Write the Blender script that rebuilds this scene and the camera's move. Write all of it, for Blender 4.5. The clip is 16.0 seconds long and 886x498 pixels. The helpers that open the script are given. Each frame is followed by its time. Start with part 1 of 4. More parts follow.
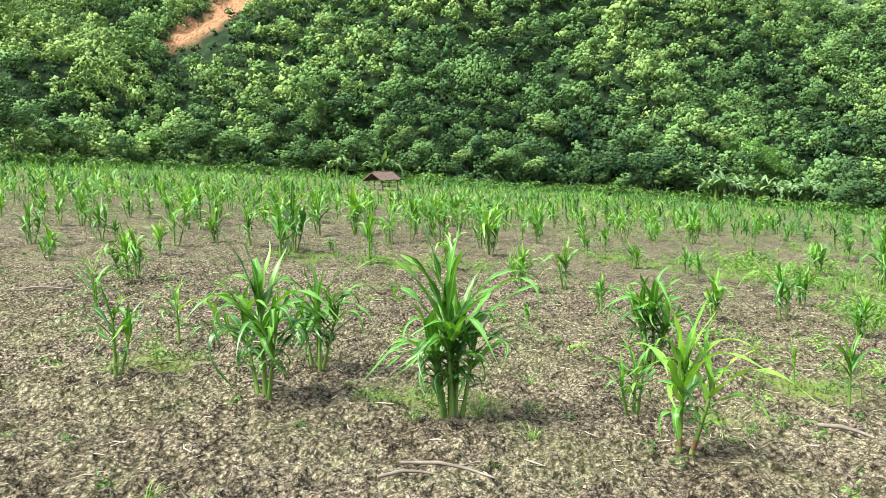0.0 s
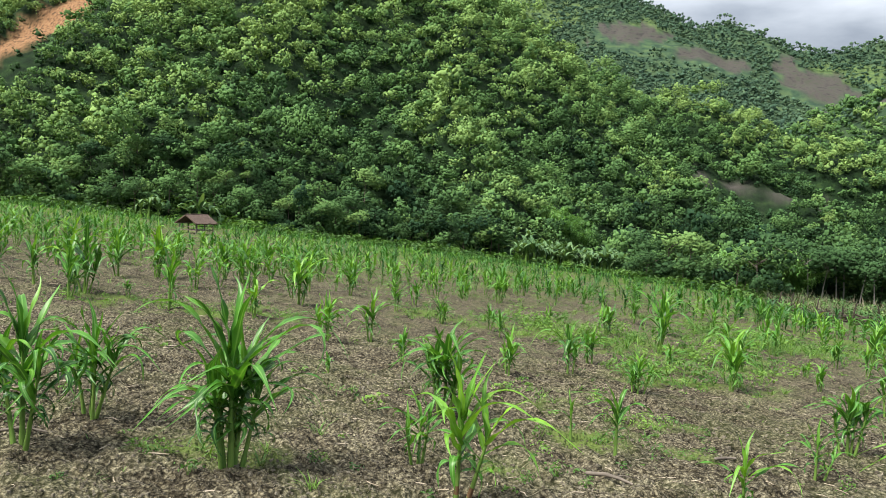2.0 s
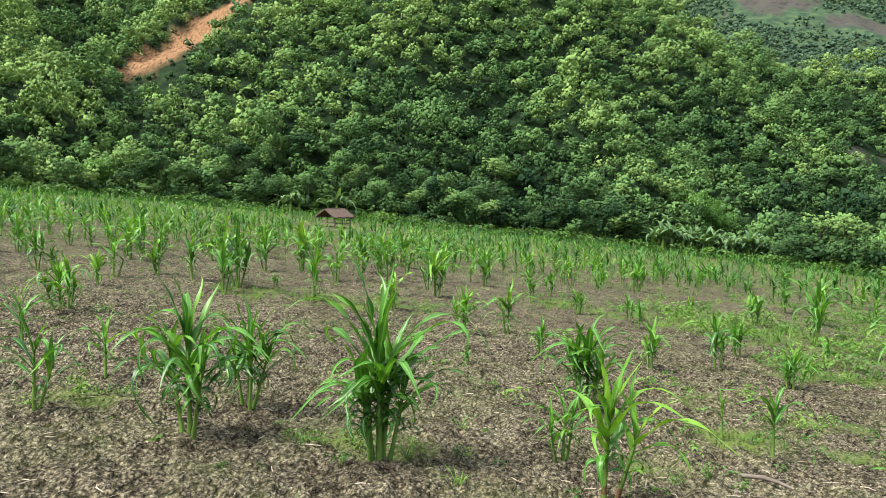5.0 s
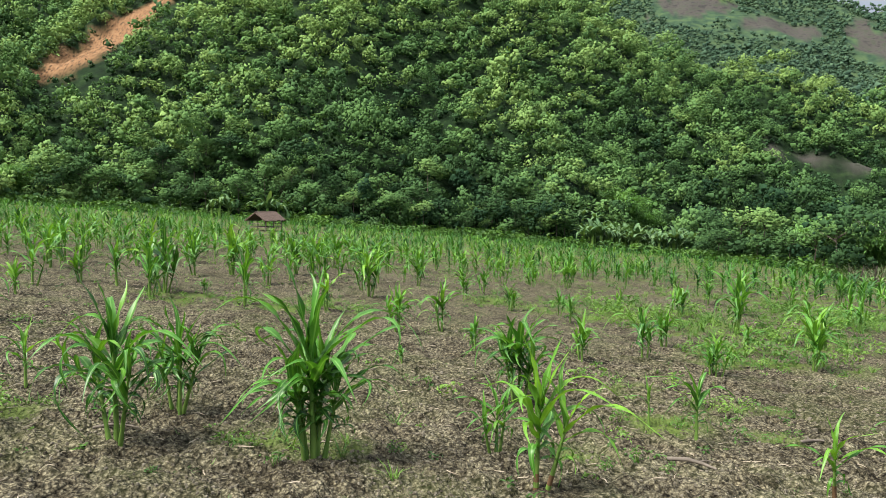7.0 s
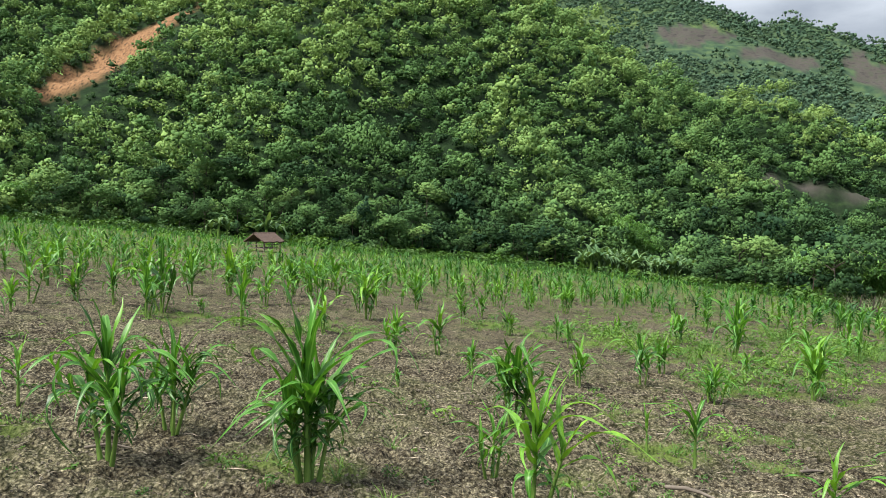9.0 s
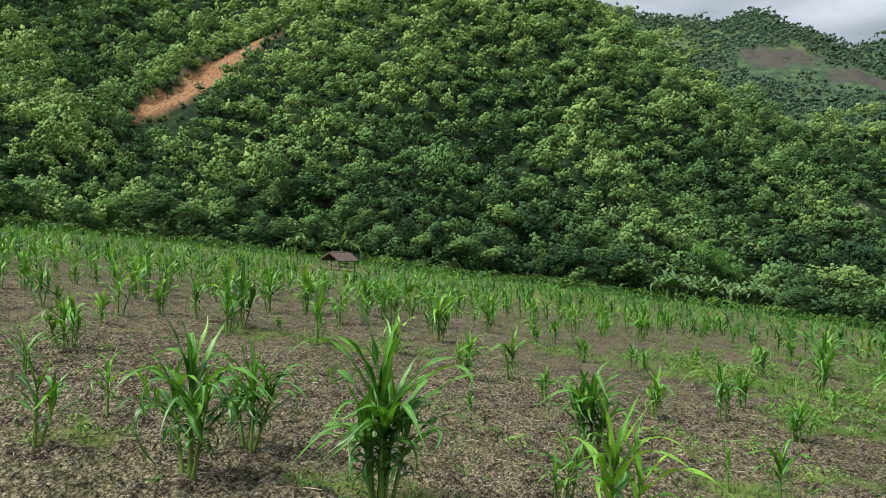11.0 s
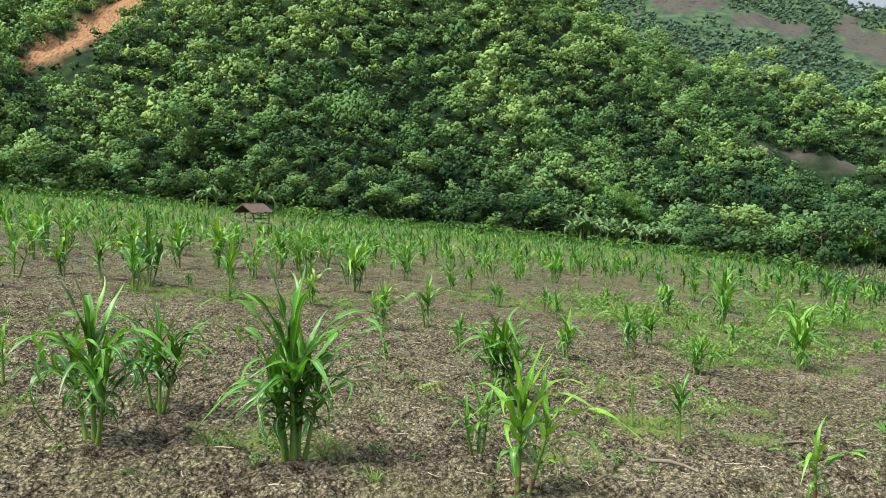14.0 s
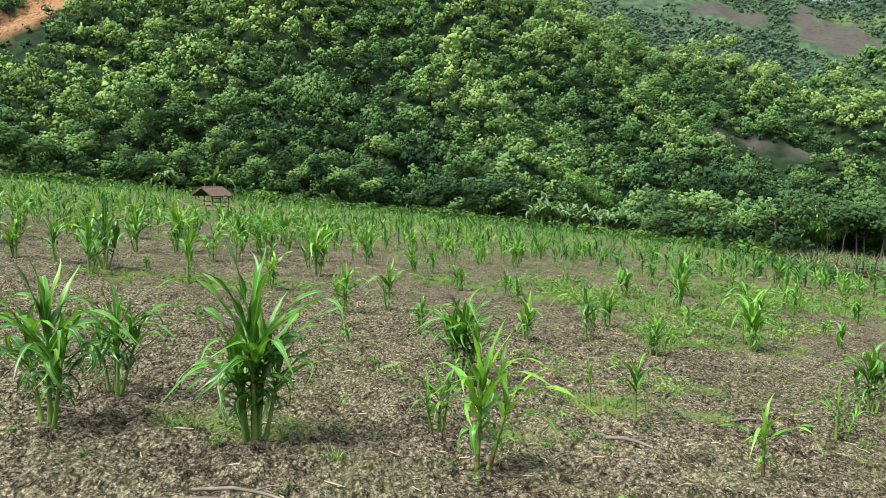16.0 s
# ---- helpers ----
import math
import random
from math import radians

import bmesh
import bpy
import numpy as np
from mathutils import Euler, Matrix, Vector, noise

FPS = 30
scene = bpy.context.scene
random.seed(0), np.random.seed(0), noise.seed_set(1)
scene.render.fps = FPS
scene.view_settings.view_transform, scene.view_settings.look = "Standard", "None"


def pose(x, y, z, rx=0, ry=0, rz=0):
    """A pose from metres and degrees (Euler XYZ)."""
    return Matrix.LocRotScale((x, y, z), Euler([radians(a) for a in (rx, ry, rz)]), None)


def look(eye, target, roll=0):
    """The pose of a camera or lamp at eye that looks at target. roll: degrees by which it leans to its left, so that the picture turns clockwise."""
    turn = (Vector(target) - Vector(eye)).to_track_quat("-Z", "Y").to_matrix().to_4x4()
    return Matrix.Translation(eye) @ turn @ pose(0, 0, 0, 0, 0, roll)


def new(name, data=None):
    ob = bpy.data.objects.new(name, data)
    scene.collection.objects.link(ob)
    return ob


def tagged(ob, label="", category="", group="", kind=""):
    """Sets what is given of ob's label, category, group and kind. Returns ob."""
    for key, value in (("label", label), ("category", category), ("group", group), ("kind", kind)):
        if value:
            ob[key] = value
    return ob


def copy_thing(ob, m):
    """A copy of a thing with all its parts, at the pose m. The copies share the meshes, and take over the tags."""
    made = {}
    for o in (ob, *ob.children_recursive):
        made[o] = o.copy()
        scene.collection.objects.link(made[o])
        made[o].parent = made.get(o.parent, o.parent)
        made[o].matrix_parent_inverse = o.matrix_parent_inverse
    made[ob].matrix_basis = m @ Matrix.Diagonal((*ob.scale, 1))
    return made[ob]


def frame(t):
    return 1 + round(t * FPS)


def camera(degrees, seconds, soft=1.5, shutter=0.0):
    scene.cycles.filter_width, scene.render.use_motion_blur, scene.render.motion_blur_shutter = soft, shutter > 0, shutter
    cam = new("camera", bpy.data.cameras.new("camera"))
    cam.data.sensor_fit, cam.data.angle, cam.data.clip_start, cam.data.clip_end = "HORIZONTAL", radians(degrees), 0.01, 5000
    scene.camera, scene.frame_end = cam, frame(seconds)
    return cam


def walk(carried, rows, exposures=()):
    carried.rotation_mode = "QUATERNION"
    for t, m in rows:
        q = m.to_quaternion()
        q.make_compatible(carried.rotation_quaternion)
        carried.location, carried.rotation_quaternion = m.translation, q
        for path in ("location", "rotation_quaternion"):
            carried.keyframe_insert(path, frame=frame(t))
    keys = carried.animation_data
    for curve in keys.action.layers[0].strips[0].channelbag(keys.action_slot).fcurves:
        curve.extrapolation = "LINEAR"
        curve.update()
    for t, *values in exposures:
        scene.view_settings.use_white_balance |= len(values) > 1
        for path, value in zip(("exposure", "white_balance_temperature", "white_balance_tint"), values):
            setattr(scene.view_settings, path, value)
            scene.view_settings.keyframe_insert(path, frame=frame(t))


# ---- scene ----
cam = camera(59.99, 16.0, soft=0.5)
# seconds, place in metres, yaw, pitch and roll in degrees
PATH = [
    (0, -0.000, 0.000, 1.600, 0.000, -7.220, 0.800),
    (0.5, -0.010, 0.018, 1.609, 0.251, -5.752, -0.332),
    (1, 0.053, -0.019, 1.604, -5.261, -4.800, -1.923),
    (1.5, 0.145, -0.061, 1.582, -11.393, -3.443, -3.793),
    (2, 0.170, -0.067, 1.578, -12.979, -2.975, -3.239),
    (2.5, 0.139, -0.072, 1.581, -12.265, -3.190, -2.074),
    (3, 0.112, -0.072, 1.578, -7.001, -2.963, -2.191),
    (3.2, 0.097, -0.076, 1.586, -4.349, -2.751, -1.715),
    (5.3, 0.116, -0.015, 1.617, -2.815, -4.315, -1.431),
    (5.5, 0.114, -0.016, 1.616, -2.195, -3.374, -1.181),
    (6, 0.129, -0.077, 1.591, -4.662, -1.957, -0.234),
    (6.5, 0.134, -0.064, 1.593, -7.741, -3.170, -0.500),
    (7, 0.136, -0.061, 1.587, -8.291, -4.037, -0.662),
    (7.5, 0.127, -0.054, 1.579, -7.812, -4.331, -0.018),
    (8, 0.119, -0.065, 1.582, -7.425, -4.269, 0.084),
    (8.2, 0.132, -0.040, 1.567, -7.377, -3.948, -0.257),
    (10.3, 0.139, -0.056, 1.605, -9.422, 0.008, -2.689),
    (10.5, 0.130, -0.057, 1.605, -7.400, 0.135, -2.736),
    (11, 0.102, -0.045, 1.608, -2.951, -0.845, -2.526),
    (11.5, 0.076, 0.008, 1.610, 2.437, -3.648, -1.816),
    (12, 0.053, 0.022, 1.611, 6.285, -5.824, -0.837),
    (12.5, 0.063, 0.016, 1.616, 6.162, -5.538, 0.027),
    (13, 0.085, -0.010, 1.617, 2.582, -4.757, -0.289),
    (13.5, 0.112, -0.026, 1.632, -1.870, -3.963, -0.820),
    (14, 0.173, -0.019, 1.631, -9.115, -4.546, -1.248),
    (14.5, 0.203, -0.050, 1.627, -16.929, -5.556, -1.795),
    (15, 0.203, -0.073, 1.621, -18.066, -5.798, -1.792),
    (15.5, 0.187, -0.063, 1.610, -14.849, -6.157, -1.632),
    (16, 0.174, -0.058, 1.611, -11.917, -5.610, -1.625)]
EXPOSURES = [(0, 1.74), (0.5, 1.53), (1, 1.39), (1.5, 1.11), (2, 1.0), (3, 0.98), (5.5, 1.18), (6, 0.93), (7, 0.99), (8, 1.16), (10.5, 0.52), (11, 0.65), (11.5, 1.06), (12, 1.57), (12.5, 1.56), (13, 1.5), (13.5, 1.34), (14, 1.09), (14.5, 1.04), (15, 1.1), (16, 1.16)]
walk(cam, [(t, pose(x, y, z, 90 + p, r, a)) for t, x, y, z, a, p, r in PATH], EXPOSURES)

# ---- sky and sun ----
SUN_UP, SUN_FROM = 56.0, (-0.88, -0.30)
world = bpy.data.worlds.new("sky")
scene.world = world
world.use_nodes = True
wn, wl = world.node_tree.nodes, world.node_tree.links
wn.clear()
sky = wn.new("ShaderNodeTexSky")
sky.sky_type, sky.sun_disc = "NISHITA", False
sky.sun_elevation = radians(SUN_UP)
sky.sun_rotation = math.atan2(SUN_FROM[0], SUN_FROM[1])
sky.dust_density = 3.0
wco = wn.new("ShaderNodeTexCoord")
wmap = wn.new("ShaderNodeMapping")
wmap.inputs["Scale"].default_value = (1.6, 1.6, 5.0)
cloud = wn.new("ShaderNodeTexNoise")
cloud.inputs["Scale"].default_value, cloud.inputs["Detail"].default_value = 2.3, 7.0
cramp = wn.new("ShaderNodeValToRGB")
cramp.color_ramp.elements[0].position, cramp.color_ramp.elements[1].position = 0.36, 0.66
cramp.color_ramp.elements[0].color = (2.9, 3.3, 3.9, 1)
cramp.color_ramp.elements[1].color = (6.9, 7.4, 8.1, 1)
wmix = wn.new("ShaderNodeMixRGB")
wmix.inputs["Fac"].default_value = 0.93
wbg = wn.new("ShaderNodeBackground")
wbg.inputs["Strength"].default_value = 0.05
wout = wn.new("ShaderNodeOutputWorld")
wl.new(wco.outputs["Generated"], wmap.inputs["Vector"])
wl.new(wmap.outputs["Vector"], cloud.inputs["Vector"])
wl.new(cloud.outputs["Fac"], cramp.inputs["Fac"])
wl.new(sky.outputs["Color"], wmix.inputs["Color1"])
wl.new(cramp.outputs["Color"], wmix.inputs["Color2"])
# an overcast sky: three times as bright overhead as at the horizon
wsep = wn.new("ShaderNodeSeparateXYZ")
wup = wn.new("ShaderNodeMath")
wup.operation, wup.use_clamp = "MAXIMUM", False
wup.inputs[1].default_value = 0.0
wgain = wn.new("ShaderNodeMath")
wgain.operation = "MULTIPLY_ADD"
wgain.inputs[1].default_value, wgain.inputs[2].default_value = 2.0, 1.0
wlift = wn.new("ShaderNodeMixRGB")
wlift.blend_type = "MULTIPLY"
wlift.inputs["Fac"].default_value = 1.0
wl.new(wco.outputs["Generated"], wsep.inputs["Vector"])
wl.new(wsep.outputs["Z"], wup.inputs[0])
wl.new(wup.outputs[0], wgain.inputs[0])
wl.new(wmix.outputs["Color"], wlift.inputs["Color1"])
wl.new(wgain.outputs[0], wlift.inputs["Color2"])
wl.new(wlift.outputs["Color"], wbg.inputs["Color"])
wl.new(wbg.outputs["Background"], wout.inputs["Surface"])
lamp = bpy.data.lights.new("sun", "SUN")
lamp.energy, lamp.angle, lamp.color = 5.0, radians(24.0), (1.0, 0.95, 0.87)
sun = new("sun", lamp)
flat = math.cos(radians(SUN_UP)) / math.hypot(*SUN_FROM)
sun.matrix_world = look((SUN_FROM[0] * flat * 100, SUN_FROM[1] * flat * 100, math.sin(radians(SUN_UP)) * 100), (0, 0, 0))

# ---- materials ----
def surface(name, rough=0.8, spec=0.3):
    m = bpy.data.materials.new(name)
    m.use_nodes = True
    n = m.node_tree.nodes
    b = n["Principled BSDF"]
    b.inputs["Roughness"].default_value = rough
    b.inputs["Specular IOR Level"].default_value = spec
    return m, n, m.node_tree.links, b


def node(n, kind, **inputs):
    made = n.new("ShaderNode" + kind)
    for key, value in inputs.items():
        made.inputs[key.replace("_", " ")].default_value = value
    return made


def ramp(n, l, source, *stops):
    r = n.new("ShaderNodeValToRGB")
    while len(r.color_ramp.elements) < len(stops):
        r.color_ramp.elements.new(0.5)
    for e, (at, colour) in zip(r.color_ramp.elements, stops):
        e.position, e.color = at, (*colour, 1)
    l.new(source, r.inputs["Fac"])
    return r.outputs["Color"]


def mix(n, l, how, fac, a, b):
    m = n.new("ShaderNodeMixRGB")
    m.blend_type = how
    for socket, value in zip(m.inputs, (fac, a, b)):
        if isinstance(value, (int, float)):
            socket.default_value = value
        elif isinstance(value, tuple):
            socket.default_value = (*value, 1)
        else:
            l.new(value, socket)
    return m.outputs["Color"]


def noise_at(n, l, scale, detail=4.0, where="Object", kind="TexNoise", stretch=None):
    co = n.new("ShaderNodeTexCoord")
    out = co.outputs[where]
    if stretch:
        mp = n.new("ShaderNodeMapping")
        mp.inputs["Scale"].default_value = stretch
        l.new(out, mp.inputs["Vector"])
        out = mp.outputs["Vector"]
    t = n.new("ShaderNode" + kind)
    t.inputs["Scale"].default_value = scale
    if kind == "TexNoise":
        t.inputs["Detail"].default_value = detail
    l.new(out, t.inputs["Vector"])
    return t.outputs["Distance" if kind == "TexVoronoi" else "Fac"]


def bump(n, l, b, height, strength, distance):
    k = node(n, "Bump", Strength=strength, Distance=distance)
    l.new(height, k.inputs["Height"])
    l.new(k.outputs["Normal"], b.inputs["Normal"])


def attribute(n, name):
    a = n.new("ShaderNodeAttribute")
    a.attribute_name = name
    return a.outputs["Fac"]


def leafy(name, dark, mid, light, glow=0.3, rough=0.5, by="tone", rib=None, shine=0.35):
    """A leaf: its tone runs from dark to light with the plant that it belongs to, and some light passes through it."""
    m, n, l, b = surface(name, rough, shine)
    if by == "tone":
        source = attribute(n, "tone")
    else:
        source = n.new("ShaderNodeObjectInfo").outputs["Random"]
    fine = noise_at(n, l, 9.0, 3.0)
    spread = n.new("ShaderNodeMath")
    spread.operation = "MULTIPLY_ADD"
    spread.inputs[1].default_value, spread.inputs[2].default_value = 0.2, -0.1
    l.new(fine, spread.inputs[0])
    add = n.new("ShaderNodeMath")
    add.use_clamp = True
    l.new(source, add.inputs[0])
    l.new(spread.outputs[0], add.inputs[1])
    colour = ramp(n, l, add.outputs[0], (0.0, dark), (0.55, mid), (1.0, light))
    if rib:
        colour = mix(n, l, "MULTIPLY", 0.8, colour, ramp(n, l, noise_at(n, l, 26.0, 3.0, stretch=(1, 1, 0.12)), (0.35, (0.72, 0.75, 0.7)), (0.65, (1.2, 1.15, 1.1))))
        vein = ramp(n, l, attribute(n, "rib"), (0.72, (0, 0, 0)), (0.95, (0.8, 0.8, 0.8)))
        colour = mix(n, l, "MIX", vein, colour, rib)
    l.new(colour, b.inputs["Base Color"])
    t = n.new("ShaderNodeBsdfTranslucent")
    l.new(mix(n, l, "MULTIPLY", 1.0, colour, (1.25, 1.2, 0.45)), t.inputs["Color"])
    s = n.new("ShaderNodeMixShader")
    s.inputs["Fac"].default_value = glow
    l.new(b.outputs["BSDF"], s.inputs[1])
    l.new(t.outputs["BSDF"], s.inputs[2])
    l.new(s.outputs["Shader"], n["Material Output"].inputs["Surface"])
    return m


def make_ground():
    """Tilled soil in the field, undergrowth on the hills, bare earth where slips and clearings are."""
    m, n, l, b = surface("ground_soil", 0.95, 0.1)
    big = noise_at(n, l, 0.5, 5.0)
    patch = noise_at(n, l, 2.6, 4.0)
    fine = noise_at(n, l, 42.0, 5.0)
    co = n.new("ShaderNodeTexCoord")
    warp = n.new("ShaderNodeMixRGB")
    warp.inputs["Fac"].default_value = 0.015
    wob = node(n, "TexNoise", Scale=9.0, Detail=3.0)
    l.new(co.outputs["Object"], wob.inputs["Vector"])
    l.new(co.outputs["Object"], warp.inputs["Color1"])
    l.new(wob.outputs["Color"], warp.inputs["Color2"])
    cells = []
    for scale in (30.0, 78.0):
        v = node(n, "TexVoronoi", Scale=scale)
        l.new(warp.outputs["Color"], v.inputs["Vector"])
        cells.append(v)
    soil = ramp(n, l, fine, (0.28, (0.05, 0.044, 0.03)), (0.5, (0.126, 0.115, 0.081)), (0.7, (0.212, 0.194, 0.14)))
    each = n.new("ShaderNodeSeparateColor")
    l.new(cells[0].outputs["Color"], each.inputs["Color"])
    soil = mix(n, l, "MULTIPLY", 0.85, soil, ramp(n, l, each.outputs[0], (0.0, (0.78, 0.76, 0.74)), (0.45, (1.0, 1.0, 1.0)), (1.0, (1.18, 1.17, 1.15))))
    soil = mix(n, l, "MULTIPLY", 0.7, soil, ramp(n, l, big, (0.3, (0.75, 0.73, 0.7)), (0.7, (1.15, 1.13, 1.1))))
    soil = mix(n, l, "MULTIPLY", 0.75, soil, ramp(n, l, patch, (0.36, (0.75, 0.73, 0.7)), (0.58, (1.12, 1.12, 1.12))))
    # cell borders darkened in place of the shadow in cracks between clods
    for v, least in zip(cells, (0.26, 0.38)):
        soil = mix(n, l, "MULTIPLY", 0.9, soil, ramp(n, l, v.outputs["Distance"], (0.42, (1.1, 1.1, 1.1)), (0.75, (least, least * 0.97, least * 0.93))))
    # dark pits and flecks: small clod shadows painted into the soil colour
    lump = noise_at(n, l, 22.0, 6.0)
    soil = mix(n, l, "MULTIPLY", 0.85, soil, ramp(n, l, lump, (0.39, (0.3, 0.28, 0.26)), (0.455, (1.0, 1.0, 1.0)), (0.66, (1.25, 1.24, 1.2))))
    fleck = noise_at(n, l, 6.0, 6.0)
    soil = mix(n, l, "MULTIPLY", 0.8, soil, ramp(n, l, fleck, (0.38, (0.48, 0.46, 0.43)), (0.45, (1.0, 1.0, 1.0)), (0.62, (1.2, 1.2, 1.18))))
    litter = cells[0].outputs["Distance"]
    sprout = noise_at(n, l, 1.3, 6.0)
    weeds = mix(n, l, "MULTIPLY", 1.0, attribute(n, "weed"), ramp(n, l, sprout, (0.45, (0, 0, 0)), (0.62, (1, 1, 1))))
    soil = mix(n, l, "MIX", weeds, soil, (0.085, 0.12, 0.03))
    # near-black green: shade under the crowns put into the floor's colour
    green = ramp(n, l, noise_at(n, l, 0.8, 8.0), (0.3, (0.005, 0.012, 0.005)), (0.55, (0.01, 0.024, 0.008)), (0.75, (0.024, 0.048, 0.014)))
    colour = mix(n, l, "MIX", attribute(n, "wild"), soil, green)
    # greens of the far range turned bluish: distance haze put into the colour
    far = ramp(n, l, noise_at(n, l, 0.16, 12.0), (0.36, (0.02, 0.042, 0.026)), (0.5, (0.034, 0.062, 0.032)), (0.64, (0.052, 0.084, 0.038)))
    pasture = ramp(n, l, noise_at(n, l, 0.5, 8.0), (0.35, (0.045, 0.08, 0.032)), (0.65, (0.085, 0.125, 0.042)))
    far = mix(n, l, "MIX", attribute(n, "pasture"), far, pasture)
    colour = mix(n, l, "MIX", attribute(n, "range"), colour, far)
    clay = ramp(n, l, noise_at(n, l, 3.2, 10.0, stretch=(1.0, 0.4, 0.4)), (0.36, (0.06, 0.04, 0.024)), (0.47, (0.185, 0.1, 0.05)), (0.72, (0.27, 0.16, 0.085)))
    colour = mix(n, l, "MIX", attribute(n, "clay"), colour, clay)
    brown = ramp(n, l, noise_at(n, l, 0.3, 11.0), (0.33, (0.028, 0.028, 0.026)), (0.48, (0.055, 0.05, 0.045)), (0.66, (0.042, 0.048, 0.034)))
    colour = mix(n, l, "MIX", attribute(n, "clearing"), colour, brown)
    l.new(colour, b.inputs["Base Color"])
    bump(n, l, b, mix(n, l, "SUBTRACT", 0.8, fine, litter), 1.0, 0.035)
    return m


GROUND = make_ground()
CORN = leafy("corn_leaf", (0.016, 0.074, 0.012), (0.06, 0.195, 0.02), (0.17, 0.35, 0.03), 0.28, 0.42, "tone", (0.16, 0.32, 0.08))
CORN_FAR = leafy("corn_leaf_far", (0.015, 0.065, 0.012), (0.045, 0.15, 0.02), (0.125, 0.265, 0.038), 0.32, 0.5)
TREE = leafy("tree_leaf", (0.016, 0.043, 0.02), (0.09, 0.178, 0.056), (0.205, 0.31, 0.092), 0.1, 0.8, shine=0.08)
# bluish leaf tones that carry the haze of the far range
TREE_HAZED = leafy("tree_leaf_hazed", (0.04, 0.08, 0.055), (0.062, 0.115, 0.07), (0.1, 0.16, 0.085), 0.15, 0.85, shine=0.08)
BANANA = leafy("banana_leaf", (0.04, 0.1, 0.038), (0.075, 0.15, 0.062), (0.13, 0.22, 0.1), 0.22, 0.55, "object", (0.16, 0.25, 0.11), 0.2)
BAMBOO = leafy("bamboo_leaf", (0.05, 0.13, 0.03), (0.1, 0.23, 0.05), (0.17, 0.33, 0.08), 0.3, 0.5)
WEED = leafy("weed_leaf", (0.028, 0.08, 0.016), (0.07, 0.16, 0.024), (0.14, 0.255, 0.04), 0.25, 0.55)
REED = leafy("dry_reed", (0.045, 0.07, 0.03), (0.095, 0.095, 0.052), (0.15, 0.135, 0.085), 0.2, 0.7)


def plain(name, dark, light, scale, rough=0.85, stretch=None, depth=0.01):
    m, n, l, b = surface(name, rough, 0.2)
    grain = noise_at(n, l, scale, 6.0, stretch=stretch)
    l.new(ramp(n, l, grain, (0.3, dark), (0.7, light)), b.inputs["Base Color"])
    bump(n, l, b, grain, 0.7, depth)
    return m


STALK = plain("corn_stalk", (0.05, 0.12, 0.018), (0.16, 0.25, 0.055), 30.0, 0.5, (1, 1, 0.1), 0.002)
STALK_RED = plain("corn_stalk_foot", (0.07, 0.045, 0.022), (0.17, 0.095, 0.05), 30.0, 0.6, (1, 1, 0.15), 0.002)
BARK = plain("bark", (0.045, 0.037, 0.03), (0.13, 0.112, 0.092), 6.0, 0.9, (1, 1, 0.25), 0.02)
PALE_BARK = plain("pale_bark", (0.16, 0.15, 0.13), (0.34, 0.32, 0.28), 5.0, 0.9, (1, 1, 0.3), 0.02)
THATCH = plain("thatch", (0.035, 0.025, 0.02), (0.13, 0.092, 0.075), 5.0, 0.95, (6, 1, 1), 0.03)
BRUSH = plain("old_brushwood", (0.022, 0.018, 0.014), (0.085, 0.07, 0.055), 8.0, 0.95, (1, 1, 0.2), 0.01)
POLE = plain("weathered_pole", (0.06, 0.05, 0.04), (0.2, 0.17, 0.14), 8.0, 0.9, (1, 1, 0.2), 0.01)
DRY = plain("dry_stalk", (0.15, 0.12, 0.085), (0.42, 0.36, 0.28), 20.0, 0.9, (1, 1, 1), 0.003)


def crumbs(name):
    """Dry soil whose every crumb has a shade of its own."""
    m, n, l, b = surface(name, 0.95, 0.1)
    grain = noise_at(n, l, 60.0, 4.0)
    own = ramp(n, l, n.new("ShaderNodeNewGeometry").outputs["Random Per Island"], (0.0, (0.06, 0.052, 0.039)), (0.5, (0.105, 0.093, 0.07)), (0.9, (0.15, 0.134, 0.103)), (1.0, (0.2, 0.18, 0.143)))
    l.new(mix(n, l, "MULTIPLY", 0.8, own, ramp(n, l, grain, (0.35, (0.6, 0.58, 0.56)), (0.65, (1.2, 1.2, 1.18)))), b.inputs["Base Color"])
    bump(n, l, b, grain, 0.8, 0.004)
    return m


CLOD = crumbs("soil_clod")

# ---- the lie of the land ----
SLOPE_X, SLOPE_Y = -0.074, -0.025
EDGE_AZ = [-180, -75, -40, -30, -20, -10, 0, 10, 20, 28, 33, 37, 42, 52, 90, 180]
EDGE_R = [60, 55, 49, 68, 80, 84, 78, 80, 76, 72, 66, 46, 40, 38, 45, 60]


def lattice(ix, iy, seed):
    h = (ix.astype(np.int64) * 374761393 + iy.astype(np.int64) * 668265263 + seed * 1274126177) & 0xFFFFFFFF
    h = ((h ^ (h >> 13)) * 1274126177) & 0xFFFFFFFF
    return ((h ^ (h >> 16)) & 0xFFFF) / 65535.0


def value_noise(x, y, seed):
    ix, iy = np.floor(x), np.floor(y)
    fx, fy = x - ix, y - iy
    fx, fy = fx * fx * (3 - 2 * fx), fy * fy * (3 - 2 * fy)
    a, b = lattice(ix, iy, seed), lattice(ix + 1, iy, seed)
    c, d = lattice(ix, iy + 1, seed), lattice(ix + 1, iy + 1, seed)
    return (a + (b - a) * fx) * (1 - fy) + (c + (d - c) * fx) * fy - 0.5


def fbm(x, y, size, octaves=4, seed=0):
    total, gain = 0, 1.0
    for k in range(octaves):
        total = total + gain * value_noise(x / size, y / size, seed + 17 * k)
        size, gain = size * 0.48, gain * 0.5
    return total


